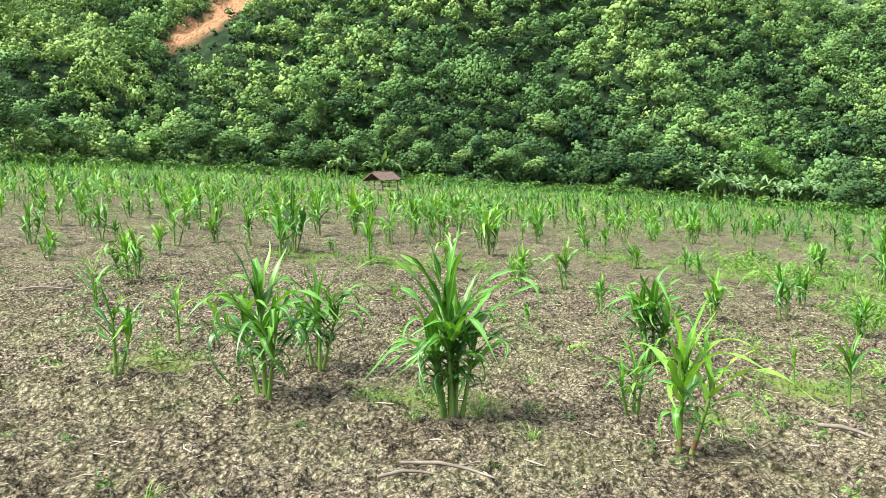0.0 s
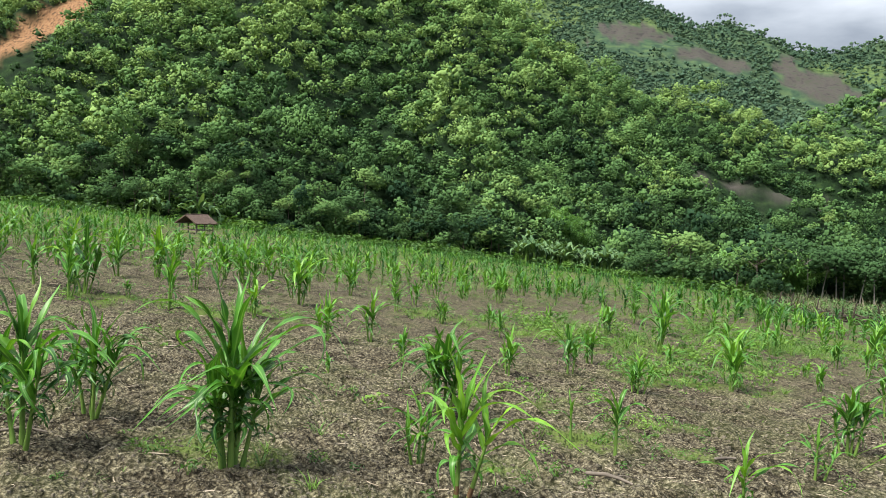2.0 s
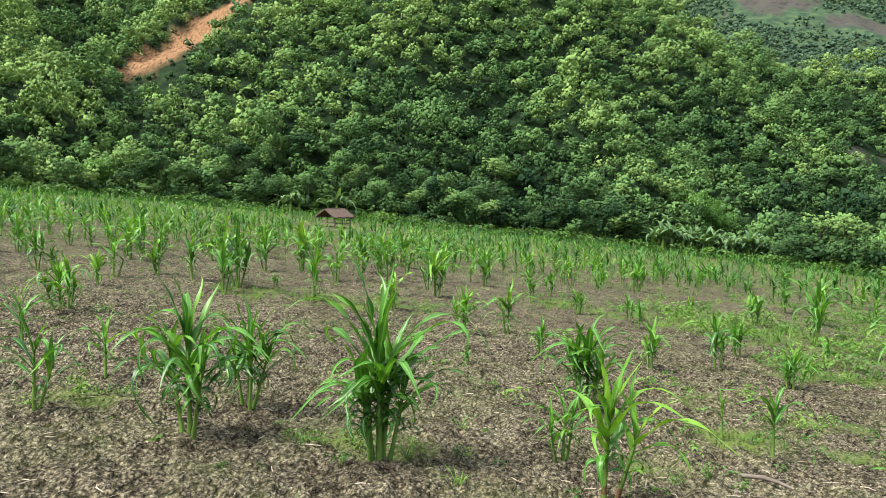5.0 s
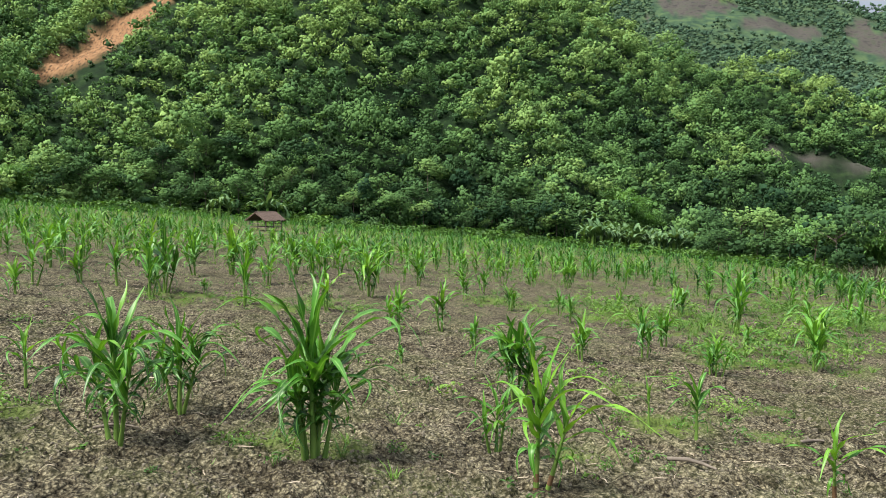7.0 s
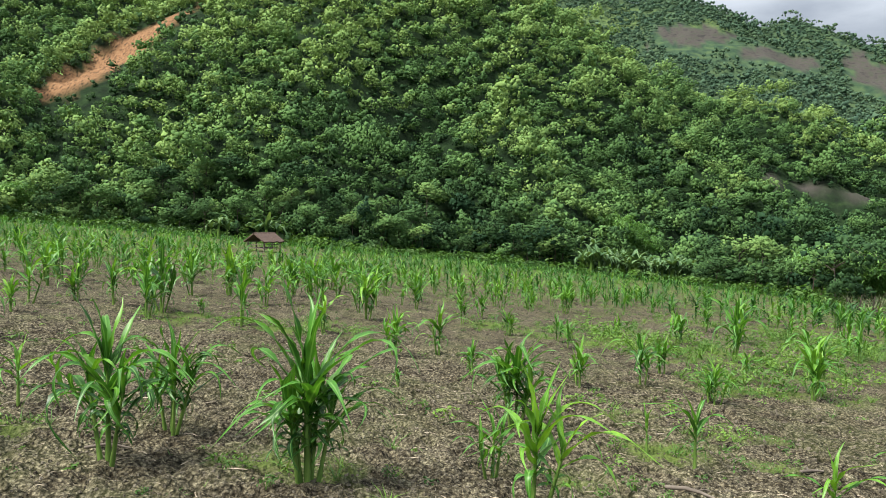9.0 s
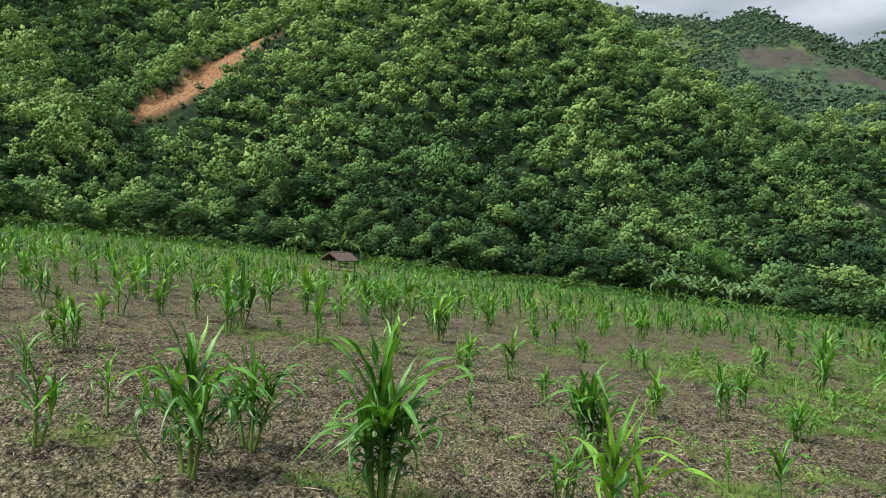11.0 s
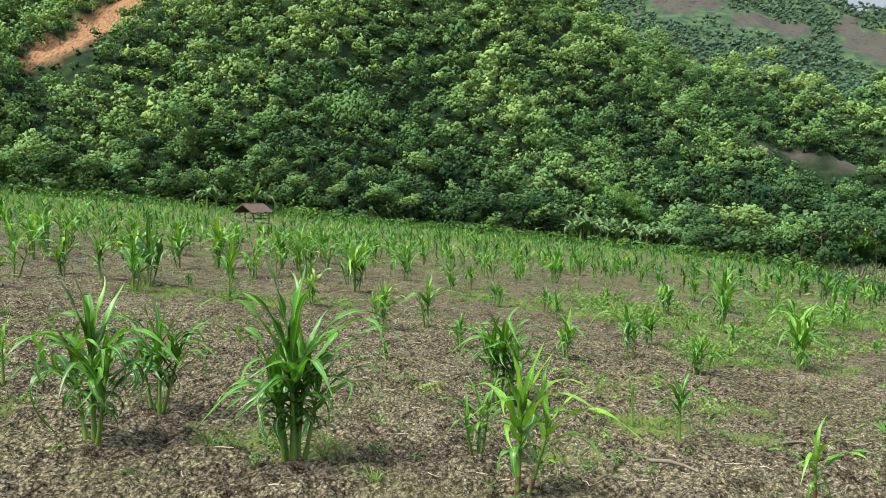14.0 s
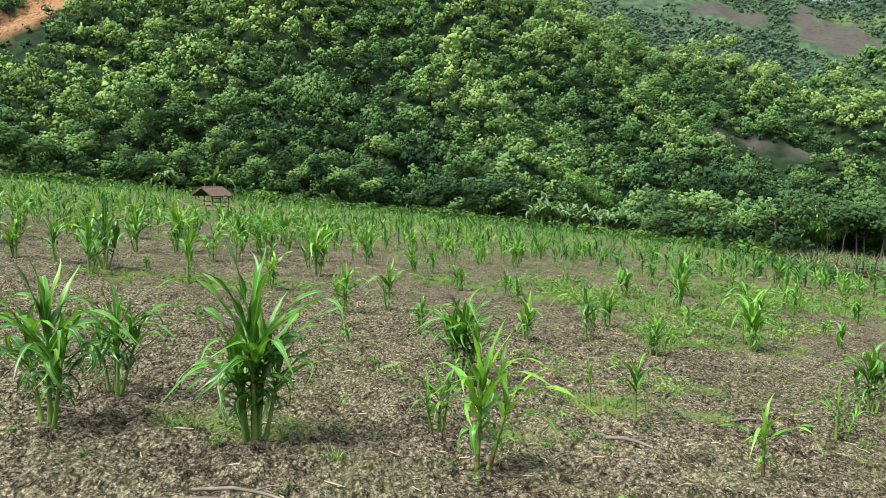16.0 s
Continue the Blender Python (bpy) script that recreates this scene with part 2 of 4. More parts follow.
def ridge(x, y, crest, slope):
    """Height of a ridge whose crest runs through the given points and whose flanks fall at the given slope."""
    best = np.full(np.shape(x), -1e9)
    for (ax, ay, az), (bx, by, bz) in zip(crest, crest[1:]):
        dx, dy = bx - ax, by - ay
        s = np.clip(((x - ax) * dx + (y - ay) * dy) / (dx * dx + dy * dy), 0, 1)
        best = np.maximum(best, az + (bz - az) * s - slope * np.hypot(x - ax - s * dx, y - ay - s * dy))
    return best


def crest(*points):
    """Points of a ridge from the bearing, the height angle and the distance at which each is seen from the field."""
    return [(r * math.sin(radians(a)), r * math.cos(radians(a)), 1.6 + r * math.tan(radians(e))) for a, e, r in points]


MAIN_HILL = crest((0, 20.3, 172), (6, 19.4, 172), (11.3, 17.2, 170), (14.5, 14.9, 168), (17, 13.3, 167), (22, 12.2, 166), (24.2, 11.0, 165), (28.4, 8.9, 164),
                  (33.6, 7.7, 162), (37, 6.0, 160), (40.3, 4.4, 160), (42.5, 2.0, 160), (45, -1, 160))
MAIN_SPUR = crest((2, 17.2, 152), (6, 14.0, 138), (10.5, 10.4, 120), (12.7, 6.8, 106), (14.8, 3.6, 95), (16, 0.2, 86))
EAST_SPUR = crest((17.6, 11.6, 150), (20, 8.6, 138), (24.4, 6.7, 128), (28.1, 4.0, 120), (30.9, 2.0, 113), (35, 1.1, 110), (40, 0.5, 108), (44, -0.6, 106))
WEST_SPUR = crest((0, 20.3, 172), (-5, 16.8, 165), (-8, 14.9, 158), (-12, 13.0, 148), (-16, 10.3, 137), (-19, 8.0, 127), (-21, 5.6, 117), (-22.3, 2.6, 105), (-22.5, 0, 95))
LEFT_HILL = [(-30, 275, 98), (-60, 235, 90), (-140, 190, 78), (-230, 150, 70)]
LOW_LEFT = crest((-46, 15, 150), (-38, 12.6, 142), (-34, 11.4, 136), (-31.6, 10.0, 128), (-30, 8.7, 121), (-28.2, 6.8, 112), (-26.5, 5.0, 104), (-24.5, 2.6, 95), (-23.5, 0.4, 88))
FAR_RANGE = crest((5, 18.0, 650), (13.1, 17.1, 650), (15.7, 16.4, 650), (18.3, 16.2, 650), (20.8, 15.7, 655), (22.2, 14.6, 660), (23.2, 15.7, 655), (24.0, 16.2, 650),
                  (25.6, 15.6, 650), (27.7, 14.3, 640), (30.3, 13.6, 630), (31.9, 13.7, 630), (34.6, 12.8, 620), (36.9, 12.1, 620), (38.5, 11.5, 640), (41, 12.0, 660), (47, 12.4, 680), (56, 12.4, 680))
FAR_SPUR = crest((27.5, 13.5, 600), (29.5, 11.0, 520), (32, 8.2, 430), (34, 5.5, 370))
RIGHT_HILL = crest((42, 3.0, 215), (44.5, 4.9, 230), (47.5, 6.1, 240), (56, 9, 260))
RIGHT_RIDGE = crest((38, 6.0, 380), (40.6, 7.8, 360), (43.6, 9.0, 350), (47.2, 9.7, 350), (56, 10.5, 350))


def edge_radius(az):
    return np.interp(az, EDGE_AZ, EDGE_R)


def field(x, y):
    return SLOPE_X * 140 * np.tanh(x / 140) + SLOPE_Y * 170 * np.tanh(y / 170)


def terrain(x, y):
    x, y = np.asarray(x, float), np.asarray(y, float)
    r, az = np.hypot(x, y), np.degrees(np.arctan2(x, y))
    base = field(x, y)
    past = r - edge_radius(az) - 1.0
    hills = ridge(x, y, MAIN_HILL, 0.74)
    for line, steep in ((MAIN_SPUR, 0.8), (EAST_SPUR, 0.8), (WEST_SPUR, 0.8), (LEFT_HILL, 0.74), (LOW_LEFT, 0.55), (FAR_RANGE, 0.62), (FAR_SPUR, 0.55), (RIGHT_HILL, 0.6), (RIGHT_RIDGE, 0.6)):
        hills = np.maximum(hills, ridge(x, y, line, steep))
    rough = np.clip(past / 40, 0, 1)
    hills = hills + rough * (fbm(x, y, 34, 4, 3) * 6 - np.abs(fbm(x, y, 26, 2, 9)) * 6 + 1.2)
    furrow = np.abs(value_noise((x + 0.35 * y) / 15 + 0.8 * value_noise(x / 30, y / 30, 14), (y - 0.2 * x) / 70, 12)) * 2
    hills = hills + np.clip(past / 30, 0, 1) * np.clip((172 - r) / 25, 0, 1) * (x > -20) * (1.6 - 6 * furrow)
    hills = hills + np.clip(past / 20, 0, 1) * np.clip((260 - r) / 60, 0, 1) * 4.5 * fbm(x, y, 11, 2, 19) * (1 - np.exp(-((x + 30) / 14) ** 2 - ((y - 124) / 18) ** 2))
    hills = np.minimum(hills, base + np.clip(past, 0, None) * 0.85)
    return np.maximum(base, hills)

# ---- the ground, one sheet from underfoot to the far range ----
SLIDE = [(-40.5, 113.5, 1.0), (-36.4, 117.0, 3.6), (-34.0, 122.5, 4.6), (-32.3, 127.0, 4.6), (-30.4, 132.5, 4.2), (-26.8, 134.2, 2.4), (-21.6, 138, 0.8)]
CLEARINGS = [(-64.5, 93, 6, 3.2), (-58.5, 90.5, 4.5, 2.6), (51, 142, 4.5, 2.0), (244, 505, 24, 17), (292, 467, 22, 15), (346, 440, 20, 30), (322, 398, 12, 12),
             (232, 252, 10, 5), (500, 560, 60, 30)]
BENCH = [(68.3, 119.2, 0.5), (72.2, 118.6, 0.9), (78.2, 118.0, 1.1), (82.5, 115.2, 0.9), (87.5, 113.8, 1.0), (95, 114.5, 0.7)]
GRASS = [(262, 520, 26, 10), (155, 500, 30, 30), (215, 560, 26, 22), (395, 455, 26, 22), (180, 560, 30, 16)]


def strip_mask(x, y, path, soft):
    best = np.zeros(np.shape(x))
    for (ax, ay, aw), (bx, by, bw) in zip(path, path[1:]):
        dx, dy = bx - ax, by - ay
        s = np.clip(((x - ax) * dx + (y - ay) * dy) / (dx * dx + dy * dy), 0, 1)
        d = np.hypot(x - ax - s * dx, y - ay - s * dy) - (aw + (bw - aw) * s)
        best = np.maximum(best, np.clip(0.5 - d / soft, 0, 1))
    return best


def clay_mask(x, y):
    return strip_mask(x + fbm(x, y, 5, 3, 31) * 2.5, y + fbm(x, y, 5, 3, 32) * 2.5, SLIDE, 0.8)


def clearing_mask(x, y):
    best = np.zeros(np.shape(x))
    wob = fbm(x, y, 14, 4, 41)
    for cx, cy, rx, ry in CLEARINGS:
        d = np.hypot((x - cx) / rx, (y - cy) / ry) + wob * 1.0
        best = np.maximum(best, np.clip((1 - d) * 12, 0, 1))
    return np.maximum(best, strip_mask(x + wob * 2, y + wob * 2, BENCH, 0.7))


def grass_mask(x, y):
    """Open pale pastures on the far range."""
    best = np.zeros(np.shape(x))
    wob = fbm(x, y, 30, 4, 43)
    for cx, cy, rx, ry in GRASS:
        best = np.maximum(best, np.clip((1 - np.hypot((x - cx) / rx, (y - cy) / ry) - wob * 1.2) * 6, 0, 1))
    return best


WEED_SPOTS = [(5.8, 15.6, 3.6, 1.5), (6.7, 13.7, 2.0, 1.6), (8.3, 12.6, 1.6, 2.0), (6.5, 10.0, 1.3, 1.6), (3.9, 6.6, 0.6, 0.6), (2.95, 5.95, 0.5, 0.45),
              (3.75, 5.7, 0.3, 0.25), (1.95, 5.1, 0.7, 0.35), (-0.45, 5.0, 0.35, 0.3), (-2.1, 5.7, 0.5, 0.4), (11.5, 15.5, 4.0, 2.5), (-1.0, 13.0, 2.5, 1.2), (3.0, 7.6, 1.2, 0.8),
              (17, 20, 6, 4), (0.0, 5.0, 0.8, 0.5), (9.5, 7.6, 1.6, 0.9)]


def weed_mask(x, y):
    best = np.zeros(np.shape(x))
    wob = fbm(x, y, 1.3, 3, 51)
    for cx, cy, rx, ry in WEED_SPOTS:
        d = np.hypot((x - cx) / rx, (y - cy) / ry) + wob * 0.8
        best = np.maximum(best, np.clip((1 - d) * 2.2, 0, 1))
    far = np.clip((np.hypot(x, y) - 20) / 22, 0, 1.8)
    return np.clip(best + far + 0.16, 0, 2)


def mesh_of(name, verts, faces, material, smooth=False, **floats):
    me = bpy.data.meshes.new(name)
    verts = np.asarray(verts, dtype=np.float32).reshape(-1, 3)
    faces = np.asarray(faces, dtype=np.int32)
    k = faces.shape[1]
    me.vertices.add(len(verts))
    me.vertices.foreach_set("co", verts.ravel())
    me.loops.add(faces.size)
    me.loops.foreach_set("vertex_index", faces.ravel())
    me.polygons.add(len(faces))
    me.polygons.foreach_set("loop_start", np.arange(len(faces), dtype=np.int32) * k)
    me.polygons.foreach_set("use_smooth", np.full(len(faces), smooth))
    me.update(calc_edges=True)
    me.validate()
    for key, values in floats.items():
        me.attributes.new(key, "FLOAT", "POINT").data.foreach_set("value", np.asarray(values, dtype=np.float32))
    me.materials.append(material)
    return me


def relief(x, y):
    """Clods and low swells of the tilled soil."""
    r = np.hypot(x, y)
    near = np.clip((60 - r) / 30, 0, 1)
    lumps = fbm(x, y, 0.32, 4, 61)
    return near * (0.05 * lumps - 0.11 * np.abs(fbm(x, y, 0.16, 2, 62)) + 0.04 * fbm(x, y, 0.075, 2, 64) + 0.02) + 0.10 * fbm(x, y, 3.5, 2, 63)


def land(x, y):
    r = np.hypot(x, y)
    az = np.degrees(np.arctan2(x, y))
    return terrain(x, y) + relief(x, y) * (r < edge_radius(az) + 3)


azimuths = np.radians(np.concatenate([np.arange(-180, -46, 4), np.arange(-46, 56, 0.27), np.arange(56, 180, 4)]))
radii = np.concatenate([[0.004, 0.08], np.geomspace(0.25, 2.4, 12, endpoint=False), np.geomspace(2.4, 12, 270, endpoint=False), np.geomspace(12, 330, 165, endpoint=False),
                        np.geomspace(330, 800, 65, endpoint=False), np.geomspace(800, 4000, 14)])
grid_a, grid_r = np.meshgrid(azimuths, radii)
gx, gy = grid_r * np.sin(grid_a), grid_r * np.cos(grid_a)
gz = land(gx, gy)
cols, rows_n = len(azimuths), len(radii)
index = np.arange(cols * rows_n).reshape(rows_n, cols)
nxt = np.roll(index, -1, axis=1)
quads = np.stack([index[:-1], nxt[:-1], nxt[1:], index[1:]], -1).reshape(-1, 4)[:, ::-1]
gaz, gr = np.degrees(grid_a), grid_r
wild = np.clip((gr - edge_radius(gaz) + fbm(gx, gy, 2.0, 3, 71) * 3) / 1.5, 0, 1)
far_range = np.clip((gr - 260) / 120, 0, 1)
gv = np.stack([gx, gy, gz], -1).reshape(-1, 3)
gv = np.vstack([gv, [[0, 0, float(gz[0].mean())]]])
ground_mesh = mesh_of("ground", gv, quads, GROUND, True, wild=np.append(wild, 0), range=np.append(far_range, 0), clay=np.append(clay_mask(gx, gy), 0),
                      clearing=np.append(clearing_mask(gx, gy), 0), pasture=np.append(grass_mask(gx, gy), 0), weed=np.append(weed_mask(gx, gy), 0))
ground = tagged(new("ground", ground_mesh), "tilled grey-brown soil field below green forested hills", "ground", kind="structure")


def thing(name, label, category, x, y, z=None, group=""):
    ob = new(name)
    ob.matrix_world = pose(x, y, float(land(np.array(x), np.array(y))) if z is None else z)
    return tagged(ob, label, category, group)


def set_copy(first, used_up, x, y, size, turn, z=None):
    """Puts the first plant of a kind in its place, or a copy of it once it has one."""
    here = Matrix.Translation((x, y, float(land(np.array(x), np.array(y))) if z is None else z)) @ Matrix.Rotation(turn, 4, "Z")
    if first in used_up:
        return copy_thing(first, here @ Matrix.Scale(size / first.scale[0], 4))
    used_up.append(first)
    first.matrix_basis = here @ Matrix.Scale(size, 4)
    return first


placed = []


def part(name, mesh, parent, label=""):
    ob = new(name, mesh)
    ob.parent = parent
    return tagged(ob, label)

# ---- maize ----
def strip(base, heading, length, width, rise, droop, segs, fold=0.25, wave=0.0, twist=0.0, phase=0.0, knee=0.42):
    """A long leaf that leaves base at an angle, arches over and tapers; three points across, folded along its rib."""
    s = np.linspace(0, 1, segs + 1)
    k = np.clip((s - knee + 0.28) / 0.56, 0, 1)
    ang = rise - droop * (0.8 * k * k * (3 - 2 * k) + 0.2 * s)
    step = length / segs
    mid = (ang[:-1] + ang[1:]) / 2
    out = np.concatenate([[0], np.cumsum(np.cos(mid) * step)])
    up = np.concatenate([[0], np.cumsum(np.sin(mid) * step)])
    turn = heading + twist * s ** 2
    cx, cy = np.cos(turn), np.sin(turn)
    rib = np.stack([base[0] + cx * out, base[1] + cy * out, base[2] + up], -1)
    half = width / 2 * (0.5 + 0.5 * np.minimum(1, s / 0.3)) * (1 - s ** 1.7) + 0.001
    side = np.stack([-np.sin(turn), np.cos(turn), 0 * s], -1)
    normal = np.stack([-np.sin(ang) * cx, -np.sin(ang) * cy, np.cos(ang)], -1)
    lift = (fold * half)[:, None] * normal
    w1 = (wave * half * np.sin(phase + 17 * s))[:, None] * normal
    w2 = (wave * half * np.sin(phase + 2 + 19 * s))[:, None] * normal
    v = np.stack([rib + side * half[:, None] + lift + w1, rib, rib - side * half[:, None] + lift + w2], 1).reshape(-1, 3)
    i = np.arange(segs)[:, None] * 3
    f = np.concatenate([i + np.array([0, 1, 4, 3]), i + np.array([1, 2, 5, 4])])
    return v, f


def tube(points, radius, sides=6):
    """A round stem through the points, with a radius at each."""
    p = np.asarray(points, float)
    t = np.linspace(0, 2 * math.pi, sides, endpoint=False)
    d = np.gradient(p, axis=0)
    d /= np.linalg.norm(d, axis=1)[:, None] + 1e-9
    ref = np.where(np.abs(d[:, 2:3]) > 0.8, [[1.0, 0, 0]], [[0, 0, 1.0]])
    a = np.cross(d, ref)
    a /= np.linalg.norm(a, axis=1)[:, None]
    b = np.cross(d, a)
    r = np.asarray(radius, float)[:, None, None]
    v = (p[:, None] + r * (np.cos(t)[None, :, None] * a[:, None] + np.sin(t)[None, :, None] * b[:, None])).reshape(-1, 3)
    n = len(p)
    i = np.arange(n * sides).reshape(n, sides)
    j = np.roll(i, -1, axis=1)
    f = np.stack([i[:-1], j[:-1], j[1:], i[1:]], -1).reshape(-1, 4)
    return v, f


def join(pieces):
    vs, fs, at = [], [], 0
    for v, f in pieces:
        vs.append(v)
        fs.append(f + at)
        at += len(v)
    return np.concatenate(vs), np.concatenate(fs)


def corn_plant(x, y, height, seed, stalks=1, leaves=12, red=False, label="", facing=None, lean=0.0, spread=1.0, wide=1.0, fresh=None):
    rng = random.Random(seed)
    plant = thing("corn_plant", label or "young green maize plant with arching leaves in bare soil", "corn plant", x, y, group="maize in the field")
    shade = rng.uniform(-0.05, 0.3) if fresh is None else fresh
    for k in range(stalks):
        f = height * (1.0 if k == 0 else rng.uniform(0.62, 0.9))
        a = rng.uniform(0, 6.28)
        ox, oy = (0, 0) if k == 0 else (math.cos(a) * rng.uniform(0.03, 0.08), math.sin(a) * rng.uniform(0.03, 0.08))
        tilt = rng.uniform(0.0, 0.05) if k == 0 else rng.uniform(0.08, 0.34)
        top = 0.58 * f
        axis = lambda h: np.array([ox + math.cos(a) * tilt * h + lean * h, oy + math.sin(a) * tilt * h, h])
        hs = np.linspace(-0.03, top, 9)
        girth = 0.006 + 0.008 * f
        rad = [girth * (1.25 - 0.75 * max(h, 0) / top) * (1.18 if i % 2 else 1.0) for i, h in enumerate(hs)]
        v, fc = tube([axis(h) for h in hs], rad, 7)
        me = mesh_of("stalk", v, fc, STALK, True)
        part("stalk", me, plant)
        if red:
            v, fc = tube([axis(h) for h in (-0.03, 0.03, 0.07, 0.11)], [girth * 1.45, girth * 1.36, girth * 1.32, girth * 1.24], 7)
            part("stalk_foot", mesh_of("stalk_foot", v, fc, STALK_RED, True), plant, "reddish stalk foot")
        plane = facing if facing is not None and k == 0 else rng.uniform(0, 6.28)
        count = leaves if k == 0 else max(5, int(leaves * 0.65))
        for i in range(count):
            u = i / (count - 1)
            h = f * (0.2 + 0.37 * u ** 0.85)
            heading = plane + math.pi * (i % 2) + rng.gauss(0, 0.7)
            if u > 0.72:
                rise, droop, knee = rng.uniform(1.05, 1.48), rng.choice((0.15, 0.35, 0.9, 1.6)) * spread, rng.uniform(0.5, 0.75)
                length = (f * 1.05 - h) * rng.uniform(0.8, 1.1)
            elif u > 0.25:
                rise, droop, knee = rng.uniform(0.62, 1.12), rng.uniform(1.15, 2.2) * spread, rng.uniform(0.48, 0.72)
                length = f * (0.5 + 0.3 * u) * rng.uniform(0.85, 1.3)
            else:
                rise, droop, knee = rng.uniform(0.5, 1.0), rng.uniform(1.6, 2.5), rng.uniform(0.35, 0.55)
                length = f * rng.uniform(0.2, 0.36)
            width = (0.012 + f * rng.uniform(0.034, 0.052)) * (0.5 + 0.55 * math.sin(math.pi * (0.08 + 0.72 * u))) * wide
            v, fc = strip(axis(h), heading, length, width, rise, droop, 14, 0.35, rng.uniform(0.2, 0.55), rng.uniform(-0.9, 0.9), rng.uniform(0, 6), knee)
            rib = np.tile([0.0, 1.0, 0.0], len(v) // 3)
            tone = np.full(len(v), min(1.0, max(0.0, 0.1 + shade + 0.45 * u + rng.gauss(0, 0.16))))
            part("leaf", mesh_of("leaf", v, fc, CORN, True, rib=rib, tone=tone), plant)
    return plant


corn_plant(-2.35, 5.31, 0.70, 1, 2, 12, facing=0.2)
corn_plant(-2.25, 6.33, 0.56, 2, 1, 10, facing=0.1)
corn_plant(-1.21, 4.98, 1.08, 3, 3, 23, facing=0.3, label="tall green maize plant with ragged drooping leaves", wide=1.1, spread=1.45)
corn_plant(-0.99, 5.82, 0.82, 4, 4, 17, facing=0.0, spread=1.2, wide=1.1, label="bushy green maize clump with yellowed lowest leaf")
corn_plant(0.03, 4.70, 1.20, 5, 6, 20, facing=3.3, label="large dark green maize clump with several stalks", fresh=0.06, wide=1.15, spread=0.92)
corn_plant(1.36, 4.32, 0.92, 6, 2, 16, True, facing=0.1, label="bright yellow-green maize plant with reddish stalk foot", wide=1.15, fresh=0.38)
corn_plant(1.27, 5.03, 0.58, 7, 3, 11, facing=0.4)
corn_plant(1.81, 6.54, 0.92, 8, 5, 17, facing=0.2, label="dark green maize clump with broad leaves", wide=1.3, fresh=0.0)
corn_plant(2.94, 5.42, 0.64, 9, 1, 11, facing=0.0)
corn_plant(2.83, 6.06, 0.42, 10, 1, 5)
corn_plant(-3.40, 7.35, 0.64, 11, 2, 12, facing=0.1)
corn_plant(3.29, 4.26, 0.58, 12, 1, 11, True, facing=0.2, label="small bright maize plant with reddish stalk foot", fresh=0.35)
corn_plant(4.64, 5.24, 0.50, 13, 2, 10)
corn_plant(5.74, 6.15, 0.78, 14, 5, 14, facing=0.1, wide=1.2, fresh=0.0)
corn_plant(4.13, 3.58, 0.92, 15, 1, 13, True, facing=0.15, label="bright green maize plant with reddish stalk foot", wide=1.2)
corn_plant(8.30, 8.32, 0.95, 16, 3, 13)
MID = [(-6.89, 12.72, 0.73), (-5.80, 11.16, 0.42), (-6.17, 13.70, 0.74), (-3.99, 9.57, 0.68), (-3.97, 9.74, 0.70), (-4.51, 12.10, 0.60),
       (-4.28, 14.38, 0.83), (-3.51, 13.78, 0.84), (-2.72, 13.73, 1.22), (-2.82, 17.37, 0.96), (-2.10, 17.92, 1.19), (-1.17, 16.38, 0.97),
       (-0.74, 18.88, 0.98), (-2.04, 13.63, 0.31), (0.22, 21.55, 1.11), (0.08, 12.63, 0.71), (0.89, 15.26, 1.13), (0.80, 16.33, 0.67),
       (1.09, 10.59, 0.68), (1.77, 11.11, 0.81), (2.21, 18.24, 1.00), (3.50, 19.35, 0.65), (3.65, 14.74, 0.61), (4.53, 14.30, 0.59),
       (6.29, 15.55, 0.52), (7.93, 16.31, 0.67), (5.17, 10.83, 0.57)]
MID_EAST = [(4.19, 9.43, 0.79), (3.20, 8.93, 0.62), (1.97, 9.53, 0.48), (4.73, 8.48, 0.55), (0.93, 8.65, 0.20), (10.08, 19.00, 0.71),
            (-7.94, 15.78, 0.56), (-7.61, 16.07, 0.83), (-8.46, 16.23, 0.66), (-7.56, 18.42, 0.58), (-7.20, 18.74, 0.63), (-6.73, 18.77, 0.69),
            (11.16, 9.77, 1.05), (6.62, 9.38, 0.90), (7.53, 13.06, 1.21), (4.79, 8.67, 0.49), (8.45, 9.79, 0.45), (14.47, 13.57, 0.72),
            (17.51, 18.54, 0.95), (24.44, 23.64, 0.90), (11.88, 18.10, 0.86), (-5.98, 9.46, 0.52), (-8.92, 13.51, 0.47), (-6.09, 11.75, 0.52),
            (-9.61, 16.65, 0.67), (-9.37, 19.69, 0.72), (-10.38, 19.95, 0.66), (-4.38, 18.77, 0.71), (2.92, 15.82, 0.65), (3.66, 17.37, 0.65),
            (5.76, 20.79, 0.71)]
FIELD_EAST = [(7.02, 21.59, 0.92), (9.4, 26.22, 0.92), (7.26, 14.69, 0.78), (-5.96, 13.84, 0.44), (9.36, 16.2, 1.1), (8.07, 11.22, 0.81), (16.16, 22.02, 0.9),
              (15.97, 16.73, 1.19), (9.5, 9.54, 0.89), (22.52, 27.32, 0.65), (22.5, 25.27, 0.75), (11.2, 12.67, 0.62), (9.12, 10.92, 0.31), (13.28, 14.01, 0.99)]
for k, (x, y, h) in enumerate(MID + MID_EAST + FIELD_EAST):
    corn_plant(x, y, h * 1.04, 100 + k, 2 + (k % 2 == 0) + (h > 0.9), 14, wide=1.35)

